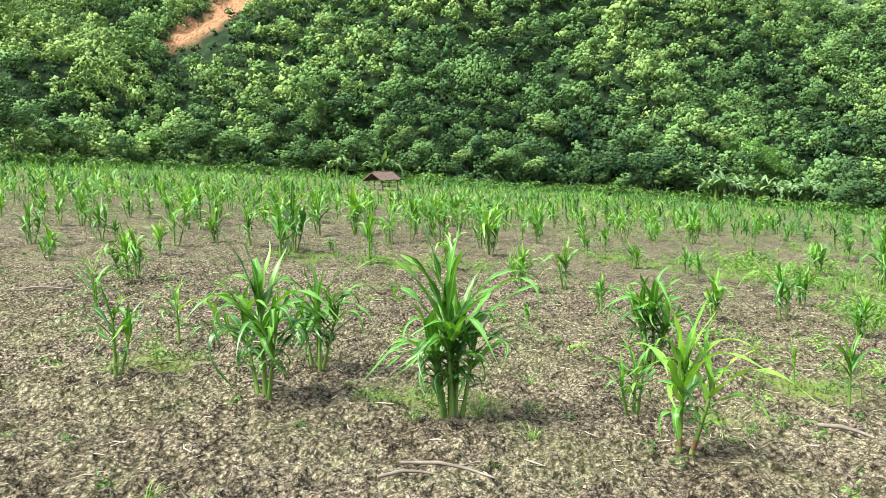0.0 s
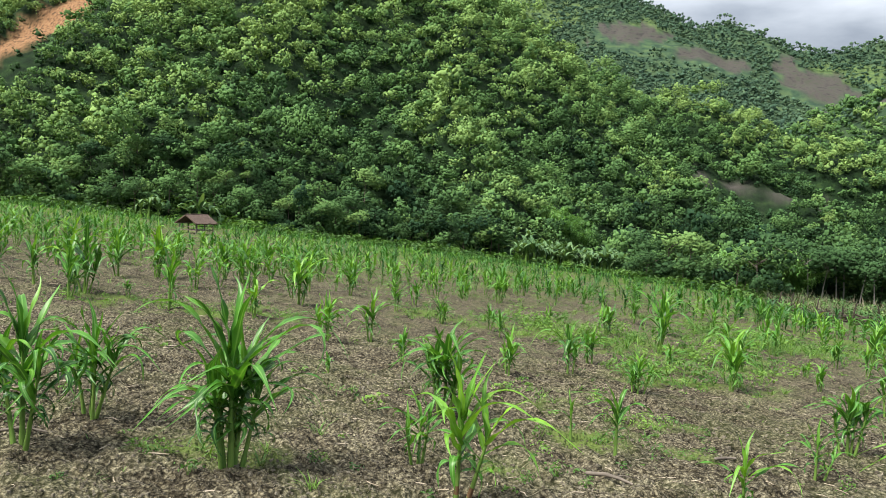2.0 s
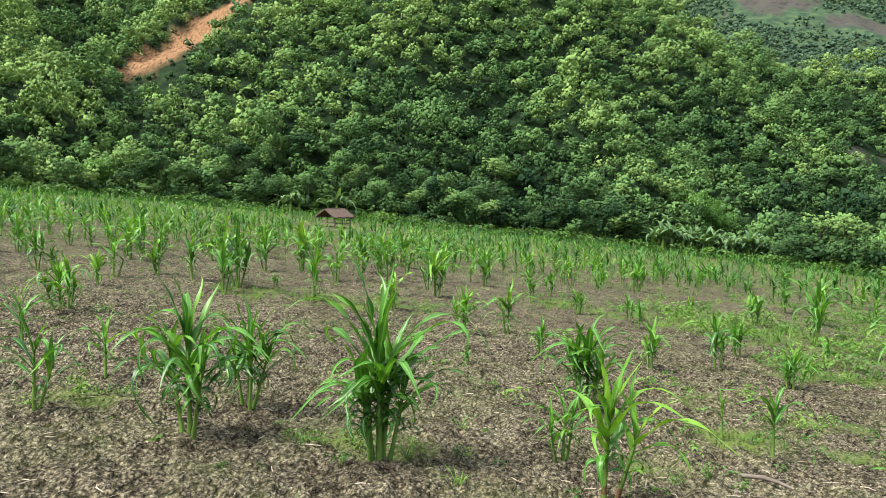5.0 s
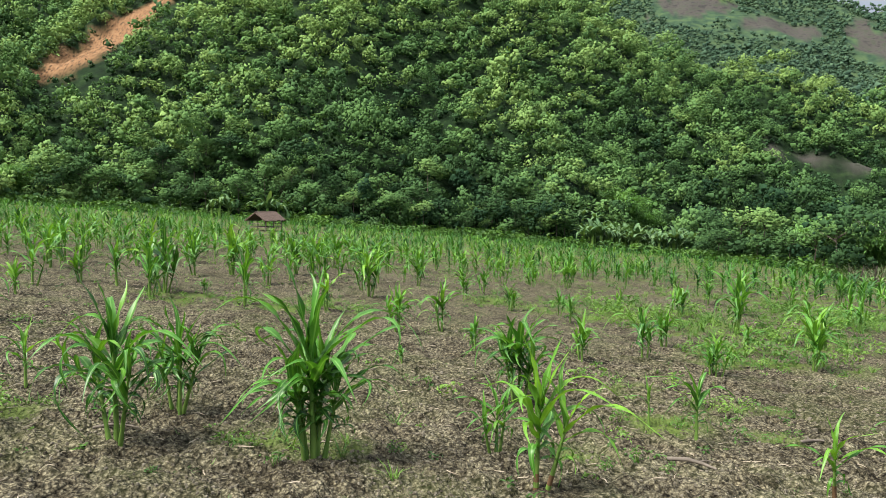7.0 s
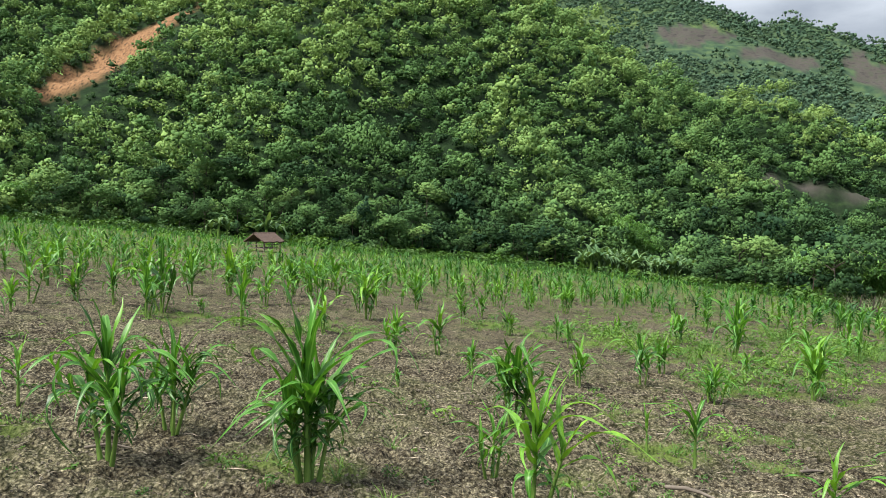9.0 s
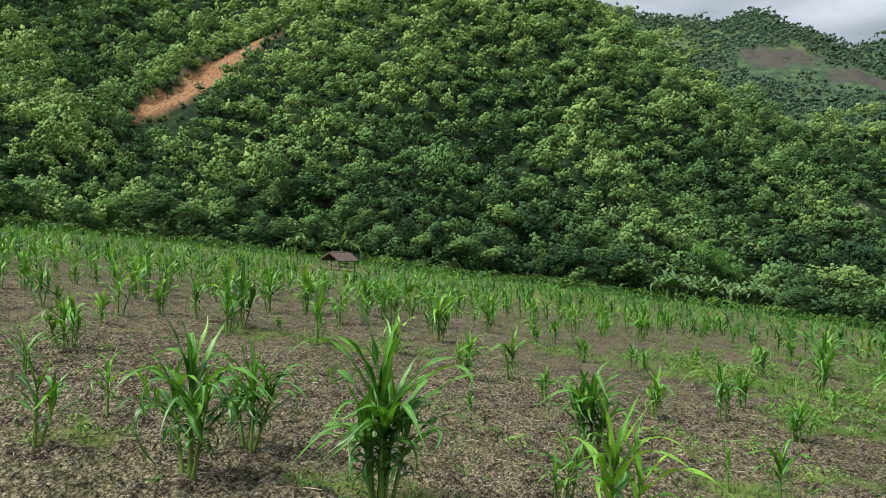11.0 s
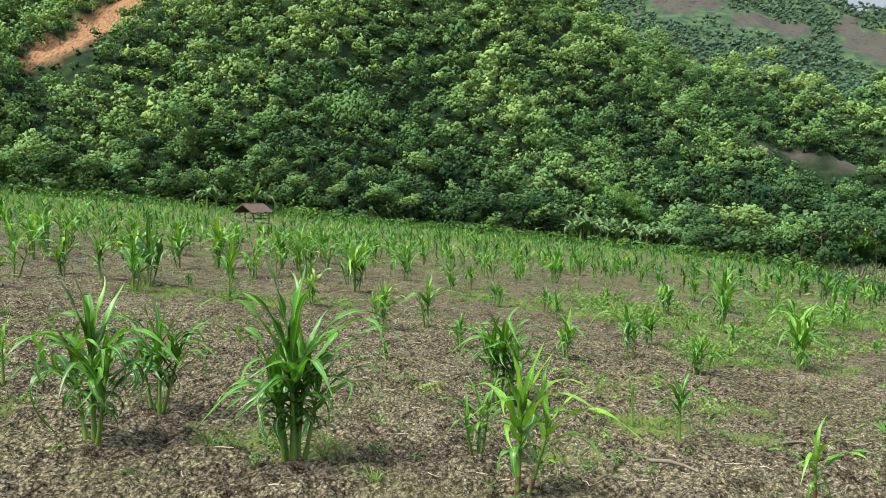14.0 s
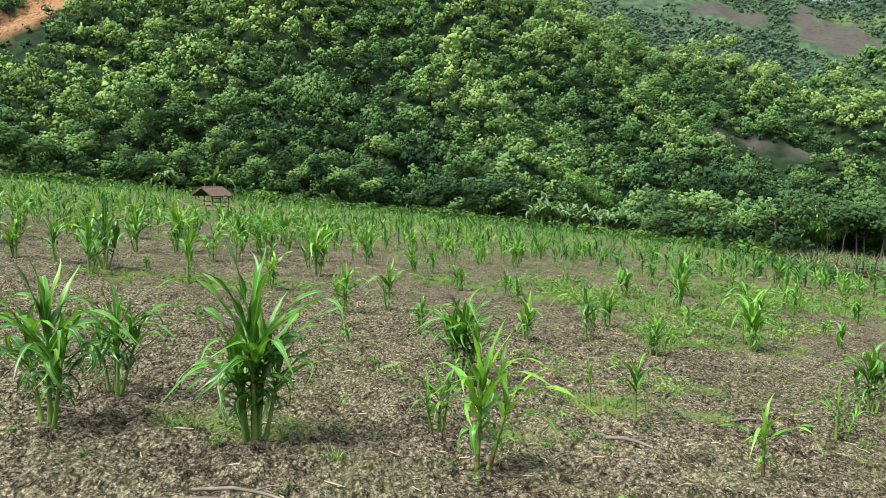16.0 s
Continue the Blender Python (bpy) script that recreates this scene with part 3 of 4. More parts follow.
# the rest of the field: rows of plants, the nearest of them plants of their own, the far ones one mass
taken = [(x, y) for x, y, h in MID + MID_EAST + FIELD_EAST]
rng = random.Random(77)
patterns = []
for k in range(8):
    pat = corn_plant(0, 0, 0.8, 500 + k, 2 + k % 2, 10, wide=1.3)
    patterns.append(pat)
spots = []
for i in range(-60, 75):
    for j in range(0, 95):
        x, y = i * 0.95 + rng.uniform(-0.33, 0.33), 8 + j * 0.92 + rng.uniform(-0.33, 0.33)
        r, az = math.hypot(x, y), math.degrees(math.atan2(x, y))
        if not -42 < az < 54 or r > edge_radius(az) - 0.5 or rng.random() < (0.24 if r < 28 else 0.26):
            continue
        bare = fbm(np.array(x), np.array(y), 9.0, 2, 88)
        if bare > 0.25 and r < 45 or r < 12 or r < 18 and az < 30 and rng.random() < 0.68 or r < 24 and rng.random() < 0.3 or math.hypot((x + 3.9) / 2.4, (y - 48) / 8.5) < 1:
            continue
        if any((x - a) ** 2 + (y - b) ** 2 < 0.5 for a, b in taken):
            continue
        spots.append((r, x, y, rng.uniform(0.6, 1.15) * (1.0 if r < 24 else 0.85 if r < 45 else 0.72)))
spots.sort()
for k, (r, x, y, h) in enumerate(spots[:150]):
    set_copy(patterns[k % len(patterns)], placed, x, y, h / 0.8, rng.uniform(0, 6.28))


def far_plant(seed, count=11):
    rg = random.Random(seed)
    pieces, plane = [], rg.uniform(0, 6.28)
    for i in range(count):
        u = i / (count - 1)
        rise = rg.uniform(0.55, 0.95) + 0.45 * u
        v, f = strip((0, 0, 0.08 + 0.42 * u), plane + math.pi * (i % 2) + rg.gauss(0, 0.6), rg.uniform(0.45, 0.75), rg.uniform(0.085, 0.125), rise,
                     rg.uniform(0.8, 2.3) * (1.15 - 0.6 * u), 4 if count > 8 else 3, 0.3)
        pieces.append((v, f))
    pieces.append(tube([(0, 0, -0.03), (0, 0, 0.5)], [0.022, 0.012], 3))
    return join(pieces)


def scattered(name, shapes, places, material, label, category):
    """Many alike plants as one mass: shapes are set at the places (x, y, z, turn, scale, tone)."""
    vs, fs, tones, at = [], [], [], 0
    for k, (x, y, z, turn, size, tone) in enumerate(places):
        v, f = shapes[k % len(shapes)]
        c, s = math.cos(turn) * size, math.sin(turn) * size
        vs.append(np.stack([x + c * v[:, 0] - s * v[:, 1], y + s * v[:, 0] + c * v[:, 1], z + size * v[:, 2]], -1))
        fs.append(f + at)
        tones.append(np.full(len(v), tone))
        at += len(v)
    me = mesh_of(name, np.concatenate(vs), np.concatenate(fs), material, False, tone=np.concatenate(tones))
    return tagged(new(name, me), label, category, kind="stuff")


rest = spots[150:]
for low, high, count in ((0, 40, 11), (40, 200, 8)):
    some = [p for p in rest if low <= p[0] < high]
    heights = land(np.array([p[1] for p in some]), np.array([p[2] for p in some]))
    scattered("maize_rows", [far_plant(900 + k, count) for k in range(14)],
              [(x, y, z, rng.uniform(0, 6.28), h, min(1, max(0, rng.gauss(0.5, 0.3)))) for (r, x, y, h), z in zip(some, heights)],
              CORN_FAR, "rows of young green maize over the far field", "maize")

# ---- forest ----
def crown(seed, leaves, leaf, flat=0.75, clumps=7, low=-0.35, whole=False):
    """A crown of many small leaves in uneven clumps about the unit ball, with hearts inside the clumps, darkened for
    their inner shade.
    """
    g = np.random.default_rng(seed)
    centre = g.normal(size=(clumps, 3))
    centre /= np.linalg.norm(centre, axis=1)[:, None]
    centre *= g.uniform(0.3, 0.75, (clumps, 1))
    centre[:, 2] = np.abs(centre[:, 2]) * flat + low * g.uniform(0, 1, clumps)
    size = g.uniform(0.3, 0.52, clumps)
    which = g.integers(0, clumps, leaves)
    d = g.normal(size=(leaves, 3))
    d[:, 2] += 0.35
    d /= np.linalg.norm(d, axis=1)[:, None]
    squash = g.uniform(0.7, 1.1, clumps)
    p = centre[which] + d * (size[which] * g.uniform(0.6, 1.08, leaves))[:, None] * np.stack([np.ones(leaves), np.ones(leaves), squash[which]], 1)
    normal = d + g.normal(size=(leaves, 3)) * 0.32 + [0, -0.1, 0.4]
    normal /= np.linalg.norm(normal, axis=1)[:, None]
    a = np.cross(normal, g.normal(size=(leaves, 3)))
    a /= np.linalg.norm(a, axis=1)[:, None]
    b = np.cross(normal, a)
    long, wide = leaf * g.uniform(0.7, 1.3, (leaves, 1)), leaf * g.uniform(0.35, 0.6, (leaves, 1))
    sag = normal * (0.25 * long)
    if whole:
        v = np.stack([p - a * long * 1.2 - sag, p - b * wide * 1.25 + a * long * 0.4, p + a * long - sag, p + b * wide * 1.25 + a * long * 0.4], 1).reshape(-1, 3)
    else:
        v = np.stack([p - a * long - sag, p - b * wide, p + a * long - sag, p + b * wide], 1).reshape(-1, 3)
    f = np.arange(leaves * 4).reshape(-1, 4)
    soft = 0.7 * d + 1.0 * p + g.normal(size=(leaves, 3)) * 0.2
    soft /= np.linalg.norm(soft, axis=1)[:, None]
    octa = np.array([(1, 0, 0), (0, 1, 0), (-1, 0, 0), (0, -1, 0), (0, 0, 1), (0, 0, -1)])
    eight = np.array([(0, 1, 4), (1, 2, 4), (2, 3, 4), (3, 0, 4), (1, 0, 5), (2, 1, 5), (3, 2, 5), (0, 3, 5)])
    hearts = [(v, f, np.repeat(soft, 4, axis=0))]
    if whole:
        return hearts + puffs(g, centre, size, squash, leaves // 8, leaf * 1.75)
    for c, s, q in zip(centre, size, squash):
        hearts.append((c + octa * s * 0.45 * [1, 1, q], eight))
    return hearts


def puffs(g, centre, size, squash, count, radius):
    """Small dense tufts of foliage over the clumps of a crown: uneven eight-sided lumps."""
    octa = np.array([(1, 0, 0), (0, 1, 0), (-1, 0, 0), (0, -1, 0), (0, 0, 1), (0, 0, -1)])
    eight = np.array([(0, 1, 4), (1, 2, 4), (2, 3, 4), (3, 0, 4), (1, 0, 5), (2, 1, 5), (3, 2, 5), (0, 3, 5)])
    out = []
    for k in range(count):
        c = k % len(centre)
        d = g.normal(size=3) + [0, 0, 0.3]
        d /= np.linalg.norm(d)
        turn = np.linalg.qr(g.normal(size=(3, 3)))[0]
        lump = (octa * g.uniform(0.75, 1.25, (6, 1))) @ turn * radius * g.uniform(0.7, 1.3) * [1, 1, 0.8]
        out.append((centre[c] + d * size[c] * g.uniform(0.75, 0.95) * [1, 1, squash[c]] + lump, eight))
    return out


def crown_mesh(pieces):
    """The leaves of a crown with the way that each faces, and its lumps joined, with theirs."""
    v, f = join(pieces[1:])
    middle = np.concatenate([np.repeat(p.mean(0)[None], len(p), 0) for p, q in pieces[1:]])
    out = v - middle
    out = out / (np.linalg.norm(out, axis=1)[:, None] + 1e-6) * 0.8 + middle
    return (*pieces[0], (v, f, out / (np.linalg.norm(out, axis=1)[:, None] + 1e-6)))


def face_out(me, normals):
    """Lets leaves shade as the rounded clumps that they make up."""
    me.attributes.new("custom_normal", "FLOAT_VECTOR", "POINT").data.foreach_set("vector", np.asarray(normals, dtype=np.float32).ravel())


def mass(name, shapes, places, material, label, category):
    """Many crowns as one mass: leaves and hearts set at places (x, y, z, turn, width, height, tone)."""
    vs, fs, ns, tones, at = [], [], [], [], 0
    for k, (x, y, z, turn, wide, high, tone) in enumerate(places):
        lv, lf, ln, (hv, hf, hn) = shapes[k % len(shapes)]
        pick = lf[:, [0, 1, 3]].ravel()
        lv, ln, lf = lv[pick], ln[pick], np.arange(len(lf) * 3).reshape(-1, 3)
        v = np.concatenate([lv, hv])
        n = np.concatenate([ln, hn])
        ct, st = math.cos(turn), math.sin(turn)
        ns.append(np.stack([ct * n[:, 0] - st * n[:, 1], st * n[:, 0] + ct * n[:, 1], n[:, 2]], -1))
        c, s = math.cos(turn) * wide, math.sin(turn) * wide
        vs.append(np.stack([x + c * v[:, 0] - s * v[:, 1], y + s * v[:, 0] + c * v[:, 1], z + high * v[:, 2]], -1))
        tris = np.concatenate([lf, hf + len(lv)])
        fs.append(tris + at)
        # hearts a little darker than the leaves: shade within the crown, as colour
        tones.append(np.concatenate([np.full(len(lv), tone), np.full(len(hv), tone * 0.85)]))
        at += len(v)
    me = mesh_of(name, np.concatenate(vs), np.concatenate(fs), material, True, tone=np.concatenate(tones))
    face_out(me, np.concatenate(ns))
    return tagged(new(name, me), label, category, kind="stuff")


def in_sight(x, y, z, extra):
    """Whether a place on the land can be seen from the field."""
    seen = np.ones(len(x), bool)
    for s in np.linspace(0.985, 0.3, 36):
        k = np.flatnonzero(seen)
        seen[k] = terrain(x[k] * s, y[k] * s) < 1.6 + (z[k] + extra - 1.6) * s
    return seen


g = np.random.default_rng(5)


def forest_edge(az):
    return np.maximum(edge_radius(az), np.interp(az, [34, 37, 60], [0, 62, 62]))


def glade(x, y):
    """Below one inside the open grassy slope under the tall trees at the field's western edge."""
    return np.hypot((x + 38) / 12, (y - 54.5) / 10.5)


def grove(az, r):
    """Where bananas grow in place of the wood."""
    return (az > 17.8) & (az < 26.6) & (r < 85) | (az > -9.3) & (az < -3.2) & (r < 83.5)


def scatter(count, az0, az1, r0, r1, gap, extra, low=False):
    """Places on the wooded land between two distances, spread evenly over the ground and kept apart."""
    az = np.radians(g.uniform(az0, az1, count))
    r = np.sqrt(g.uniform(r0 ** 2, r1 ** 2, count))
    x, y = r * np.sin(az), r * np.cos(az)
    keep = (r > forest_edge(np.degrees(az)) + 1.2) & (glade(x, y) > 1) & ~grove(np.degrees(az), r) & (clay_mask(x, y) < 0.3) & (clearing_mask(x, y) < 0.3)
    keep &= grass_mask(x, y) < g.uniform(0.2, 1.4, count)
    for s in () if low else (1.03, 1.045, 1.06, 1.075):
        keep &= clay_mask(x * s, y * s) < 0.3
    for s in (1.01,) if low else (1.012, 1.025, 1.038):
        keep &= (clay_mask(x * s, y * s) < 0.3) & (clearing_mask(x * s, y * s) < 0.3)
    x, y = x[keep], y[keep]
    cell, out = {}, []
    for i, (px, py) in enumerate(zip(x.tolist(), y.tolist())):
        key = (int(px // gap), int(py // gap))
        if any((qx - px) ** 2 + (qy - py) ** 2 < gap * gap for a in (-1, 0, 1) for b in (-1, 0, 1) for qx, qy in cell.get((key[0] + a, key[1] + b), ())):
            continue
        cell.setdefault(key, []).append((px, py))
        out.append(i)
    x, y = x[out], y[out]
    z = terrain(x, y)
    keep = in_sight(x, y, z, extra)
    return x[keep], y[keep], z[keep]


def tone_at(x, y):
    """Leaf tones from tree to tree: darker in the gullies and on the lower slope, lighter on the open spurs and higher
    up.
    """
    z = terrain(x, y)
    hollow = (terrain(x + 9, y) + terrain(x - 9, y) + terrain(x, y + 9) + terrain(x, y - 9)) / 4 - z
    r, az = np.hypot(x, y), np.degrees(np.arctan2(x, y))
    # shade of the hollows and light on the spurs are painted into the tone
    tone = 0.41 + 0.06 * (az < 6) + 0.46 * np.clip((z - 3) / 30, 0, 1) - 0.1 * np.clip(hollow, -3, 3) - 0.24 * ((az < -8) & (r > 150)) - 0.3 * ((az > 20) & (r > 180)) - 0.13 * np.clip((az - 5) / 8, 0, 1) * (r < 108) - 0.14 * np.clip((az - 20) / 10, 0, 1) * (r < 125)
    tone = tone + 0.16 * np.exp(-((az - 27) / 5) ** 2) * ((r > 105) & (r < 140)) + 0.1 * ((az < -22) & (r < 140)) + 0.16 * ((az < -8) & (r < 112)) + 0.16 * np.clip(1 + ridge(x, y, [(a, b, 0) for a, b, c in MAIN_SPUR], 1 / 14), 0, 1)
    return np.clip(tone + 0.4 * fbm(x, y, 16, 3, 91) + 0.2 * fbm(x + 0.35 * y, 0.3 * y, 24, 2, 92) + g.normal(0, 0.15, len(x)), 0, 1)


near_shapes = [crown_mesh(crown(20 + k, 200, 0.08, 0.8, 9, -0.35, True)) for k in range(12)]
tall_shapes = [crown_mesh(crown(120 + k, 420, 0.052, 0.8, 11, -0.35, True)) for k in range(8)]
mid_shapes = [crown_mesh(crown(40 + k, 120, 0.1, 0.8, 7, -0.35, True)) for k in range(12)]
far_shapes = [crown_mesh(crown(60 + k, 64, 0.14, 0.8, 5, -0.35, True)) for k in range(8)]
low_shapes = [crown_mesh(crown(80 + k, 24, 0.24, 0.8, 3, -0.35, True)) for k in range(8)]
herb_shapes = [crown_mesh(crown(100 + k, 40, 0.14, 0.8, 3, -0.35, True)) for k in range(8)]


def woods(name, shapes, count, az0, az1, r0, r1, gap, width, label, material, extra=2.0, lift=0.55, groves=-9.0, shade=1.0):
    x, y, z = scatter(count, az0, az1, r0, r1, gap, extra, width < 1.5)
    keep = fbm(x, y, 60, 4, 95) + g.normal(0, 0.12, len(x)) > groves
    x, y, z = x[keep], y[keep], z[keep]
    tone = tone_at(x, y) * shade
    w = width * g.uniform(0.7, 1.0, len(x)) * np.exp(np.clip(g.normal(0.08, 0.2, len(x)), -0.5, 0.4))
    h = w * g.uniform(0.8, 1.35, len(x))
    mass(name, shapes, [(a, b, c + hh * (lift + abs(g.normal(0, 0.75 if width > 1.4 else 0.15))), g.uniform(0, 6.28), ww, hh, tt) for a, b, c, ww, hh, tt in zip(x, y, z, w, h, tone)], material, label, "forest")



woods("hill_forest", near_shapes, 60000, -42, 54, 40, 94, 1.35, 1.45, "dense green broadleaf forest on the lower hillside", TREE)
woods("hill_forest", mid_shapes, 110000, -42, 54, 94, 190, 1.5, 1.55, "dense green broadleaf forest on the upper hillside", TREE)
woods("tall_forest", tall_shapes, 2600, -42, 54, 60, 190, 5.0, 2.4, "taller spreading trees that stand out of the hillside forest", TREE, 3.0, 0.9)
# tone cut to a quarter: shade between the crowns put into the leaf colour
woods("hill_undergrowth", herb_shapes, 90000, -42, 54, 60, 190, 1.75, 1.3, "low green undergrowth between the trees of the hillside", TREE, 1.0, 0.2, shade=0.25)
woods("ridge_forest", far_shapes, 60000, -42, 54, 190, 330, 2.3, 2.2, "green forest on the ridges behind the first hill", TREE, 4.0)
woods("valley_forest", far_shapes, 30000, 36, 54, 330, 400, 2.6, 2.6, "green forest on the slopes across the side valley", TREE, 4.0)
woods("range_forest", low_shapes, 110000, 5, 54, 330, 760, 2.3, 2.1, "scattered woods on the far range", TREE_HAZED, 4.0, 0.45, -0.45)


# trees along the field's edge, each a tree of its own
def tree_parts(seed, leaves=900, tall=1.0, leaf=0.048):
    """Meshes of a tree one unit high to the middle of its crown: a tapered trunk with limbs, and a crown of leaves."""
    g2 = np.random.default_rng(seed)
    bend = g2.normal(0, 0.05, 2)
    trunk_line = [(bend[0] * h * h, bend[1] * h * h, h) for h in np.linspace(-0.08, 0.95 * tall, 7)]
    pieces = [tube(trunk_line, np.linspace(0.025, 0.011, 7), 7)]
    for k in range(6):
        a, h = g2.uniform(0, 6.28), g2.uniform(0.72, 0.95) * tall
        reach = g2.uniform(0.25, 0.5)
        start = np.array([bend[0] * h * h, bend[1] * h * h, h])
        pieces.append(tube([start, start + [math.cos(a) * reach * 0.5, math.sin(a) * reach * 0.5, reach * 0.35],
                            start + [math.cos(a) * reach, math.sin(a) * reach, reach * 0.6]], [0.014, 0.01, 0.005], 5))
    tv, tf = join(pieces)
    lv, lf, ln, (hv, hf, hn) = crown_mesh(crown(seed, leaves, leaf, 0.75, 11, -0.35, True))
    tris = np.concatenate([lf[:, [0, 1, 3]], hf + len(lv)])
    cv = np.concatenate([lv, hv]) * [0.75, 0.75, 0.6] + [0, 0, tall]
    normals = np.concatenate([ln, hn])
    return (tv, tf), (cv, tris, normals, np.concatenate([np.zeros(len(lv)), np.full(len(hv), 1.0)]))


def edge_tree(seed, bark, label, tone, tall=1.0, leaves=900, leaf=0.048):
    (tv, tf), (cv, cf, normals, heart) = tree_parts(seed, leaves, tall, leaf)
    ob = tagged(new("tree"), label, "tree", "trees along the field")
    part("trunk", mesh_of("trunk", tv, tf, bark, True), ob)
    # the hearts' lower tone stands for shade inside the crown
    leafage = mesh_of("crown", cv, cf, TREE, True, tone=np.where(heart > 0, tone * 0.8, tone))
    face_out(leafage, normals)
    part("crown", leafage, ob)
    return ob


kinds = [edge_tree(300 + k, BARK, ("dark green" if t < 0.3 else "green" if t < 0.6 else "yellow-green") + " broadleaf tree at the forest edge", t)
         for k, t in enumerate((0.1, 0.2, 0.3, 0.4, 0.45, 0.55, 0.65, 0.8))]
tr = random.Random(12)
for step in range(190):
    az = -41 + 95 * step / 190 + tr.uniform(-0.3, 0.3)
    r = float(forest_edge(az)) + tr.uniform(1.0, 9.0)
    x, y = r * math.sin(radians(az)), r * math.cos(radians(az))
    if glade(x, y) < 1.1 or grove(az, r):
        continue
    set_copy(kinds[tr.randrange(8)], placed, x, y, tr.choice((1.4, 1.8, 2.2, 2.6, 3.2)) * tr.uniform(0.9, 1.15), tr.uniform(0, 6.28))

# tall slender trees with bare trunks: on the grassy slope, and pale ones at the wood beyond the scrub
slim = edge_tree(340, BARK, "slender tree with a bare dark trunk and flat crown", 0.3, 1.35, 1000, 0.045)
pale = edge_tree(341, PALE_BARK, "slender tree with a bare pale trunk", 0.2, 1.25, 1000, 0.045)
for k, (az, past, size) in enumerate([(-37.2, 3, 3.3), (-35.6, 2.5, 3.4), (-34.8, 5, 3.2), (-33.6, 3, 3.0), (-31.5, 2.5, 3.6), (-30.2, 3, 3.0), (-28.9, 3.5, 2.9), (-38.6, 4, 3.2)]):
    r = float(edge_radius(az)) + past
    x, y = r * math.sin(radians(az)), r * math.cos(radians(az))
    set_copy(slim, placed, x, y, size, k * 1.7)
for k in range(11):
    az, r = 37.2 + 0.8 * k + tr.uniform(-0.3, 0.3), 61.5 + tr.uniform(-1, 2)
    x, y = r * math.sin(radians(az)), r * math.cos(radians(az))
    set_copy(pale, placed, x, y, tr.uniform(2.3, 3.1), k * 2.1)


# ---- bananas ----
def banana(seed, label):
    rg = random.Random(seed)
    ob = tagged(new("banana_plant"), label, "banana plant", "bananas at the field's edge")
    v, f = tube([(0, 0, -0.1), (0.02, 0, 0.45), (0.03, 0.02, 1.1)], [0.11, 0.09, 0.06], 8)
    part("stem", mesh_of("stem", v, f, STALK, True), ob)
    for i in range(11):
        v, f = strip((0.03, 0.02, 0.8 + 0.03 * i), i * 2.4 + rg.uniform(-0.4, 0.4), rg.uniform(1.0, 1.5), rg.uniform(0.28, 0.4), rg.uniform(0.6, 1.4),
                     rg.uniform(0.8, 2.4), 9, 0.3, 0.12, rg.uniform(-0.3, 0.3), i, rg.uniform(0.4, 0.7))
        part("leaf", mesh_of("leaf", v, f, BANANA, True, rib=np.tile([0.0, 1.0, 0.0], len(v) // 3)), ob)
    return ob


bananas = [banana(600 + k, "broad-leaved pale green banana plant") for k in range(5)]
sites = [(-11.0, 80.0, 1.5), (-10.2, 80.8, 1.2), (-11.9, 81.0, 1.1), (-6.0, 77.0, 1.6), (-7.0, 78.2, 1.3), (-5.0, 78.0, 1.4)]
for k in range(64):
    az, r = 18.6 + 7.8 * (k / 63) + tr.uniform(-0.4, 0.4), float(edge_radius(22)) + tr.uniform(0.5, 9.5)
    sites.append((r * math.sin(radians(az)), r * math.cos(radians(az)), tr.uniform(1.1, 1.6)))
for k, (x, y, size) in enumerate(sites):
    set_copy(bananas[k % 5], placed, x, y, size, tr.uniform(0, 6.28))

# ---- bamboo ----
def bamboo(seed, label):
    """A feathery clump: arching culms, each with its spray of narrow leaves."""
    rg = random.Random(seed)
    ob = tagged(new("bamboo_clump"), label, "bamboo", "bamboo in the forest")
    all_sprays = []
    for k in range(16):
        a, tall, out = rg.uniform(0, 6.28), rg.uniform(0.65, 1.0), rg.uniform(0.12, 0.42)
        line = [np.array([math.cos(a) * (0.05 + out * s ** 2.2), math.sin(a) * (0.05 + out * s ** 2.2), tall * (s - 0.28 * s ** 4) - 0.04]) for s in np.linspace(0, 1, 8)]
        v, f = tube(line, np.linspace(0.009, 0.003, 8), 5)
        part("culm", mesh_of("culm", v, f, STALK, True), ob)
        sprays = []
        for i in range(130):
            s = rg.uniform(0.3, 1.0)
            p = line[min(7, int(s * 7.99))] + np.array([rg.gauss(0, 0.055), rg.gauss(0, 0.055), rg.gauss(0, 0.04)])
            sprays.append(strip(p, rg.uniform(0, 6.28), rg.uniform(0.05, 0.09), 0.02, rg.uniform(-0.2, 0.7), rg.uniform(0.4, 1.4), 2, 0.2))
        v, f = join(sprays)
        all_sprays.append((v, f, rg.uniform(0.25, 0.9)))
    v, f = join([(v, f) for v, f, tone in all_sprays])
    foliage = part("foliage", mesh_of("foliage", v, f, BAMBOO, False, tone=np.concatenate([np.full(len(v), tone) for v, f, tone in all_sprays])), ob)
    tagged(foliage, kind="stuff")
    return ob


bamboos = [bamboo(640 + k, "feathery bright green bamboo clump among dark trees") for k in range(3)]
for k, (az, r, size) in enumerate([(35.4, 62.5, 6.0), (36.4, 60.5, 5.6), (37.4, 60.5, 5.2), (38.2, 61, 4.6), (34.6, 69, 5.2), (22.3, 88, 6.0), (23.4, 89, 5.6), (21.2, 90, 5.0), (-20.5, 84, 5.0), (-21.6, 85, 4.6)]):
    set_copy(bamboos[k % 3], placed, r * math.sin(radians(az)), r * math.cos(radians(az)), size, k * 1.3)
set_copy(kinds[1], placed, 71.0 * math.sin(radians(28.2)), 71.0 * math.cos(radians(28.2)), 2.0, 0.7)

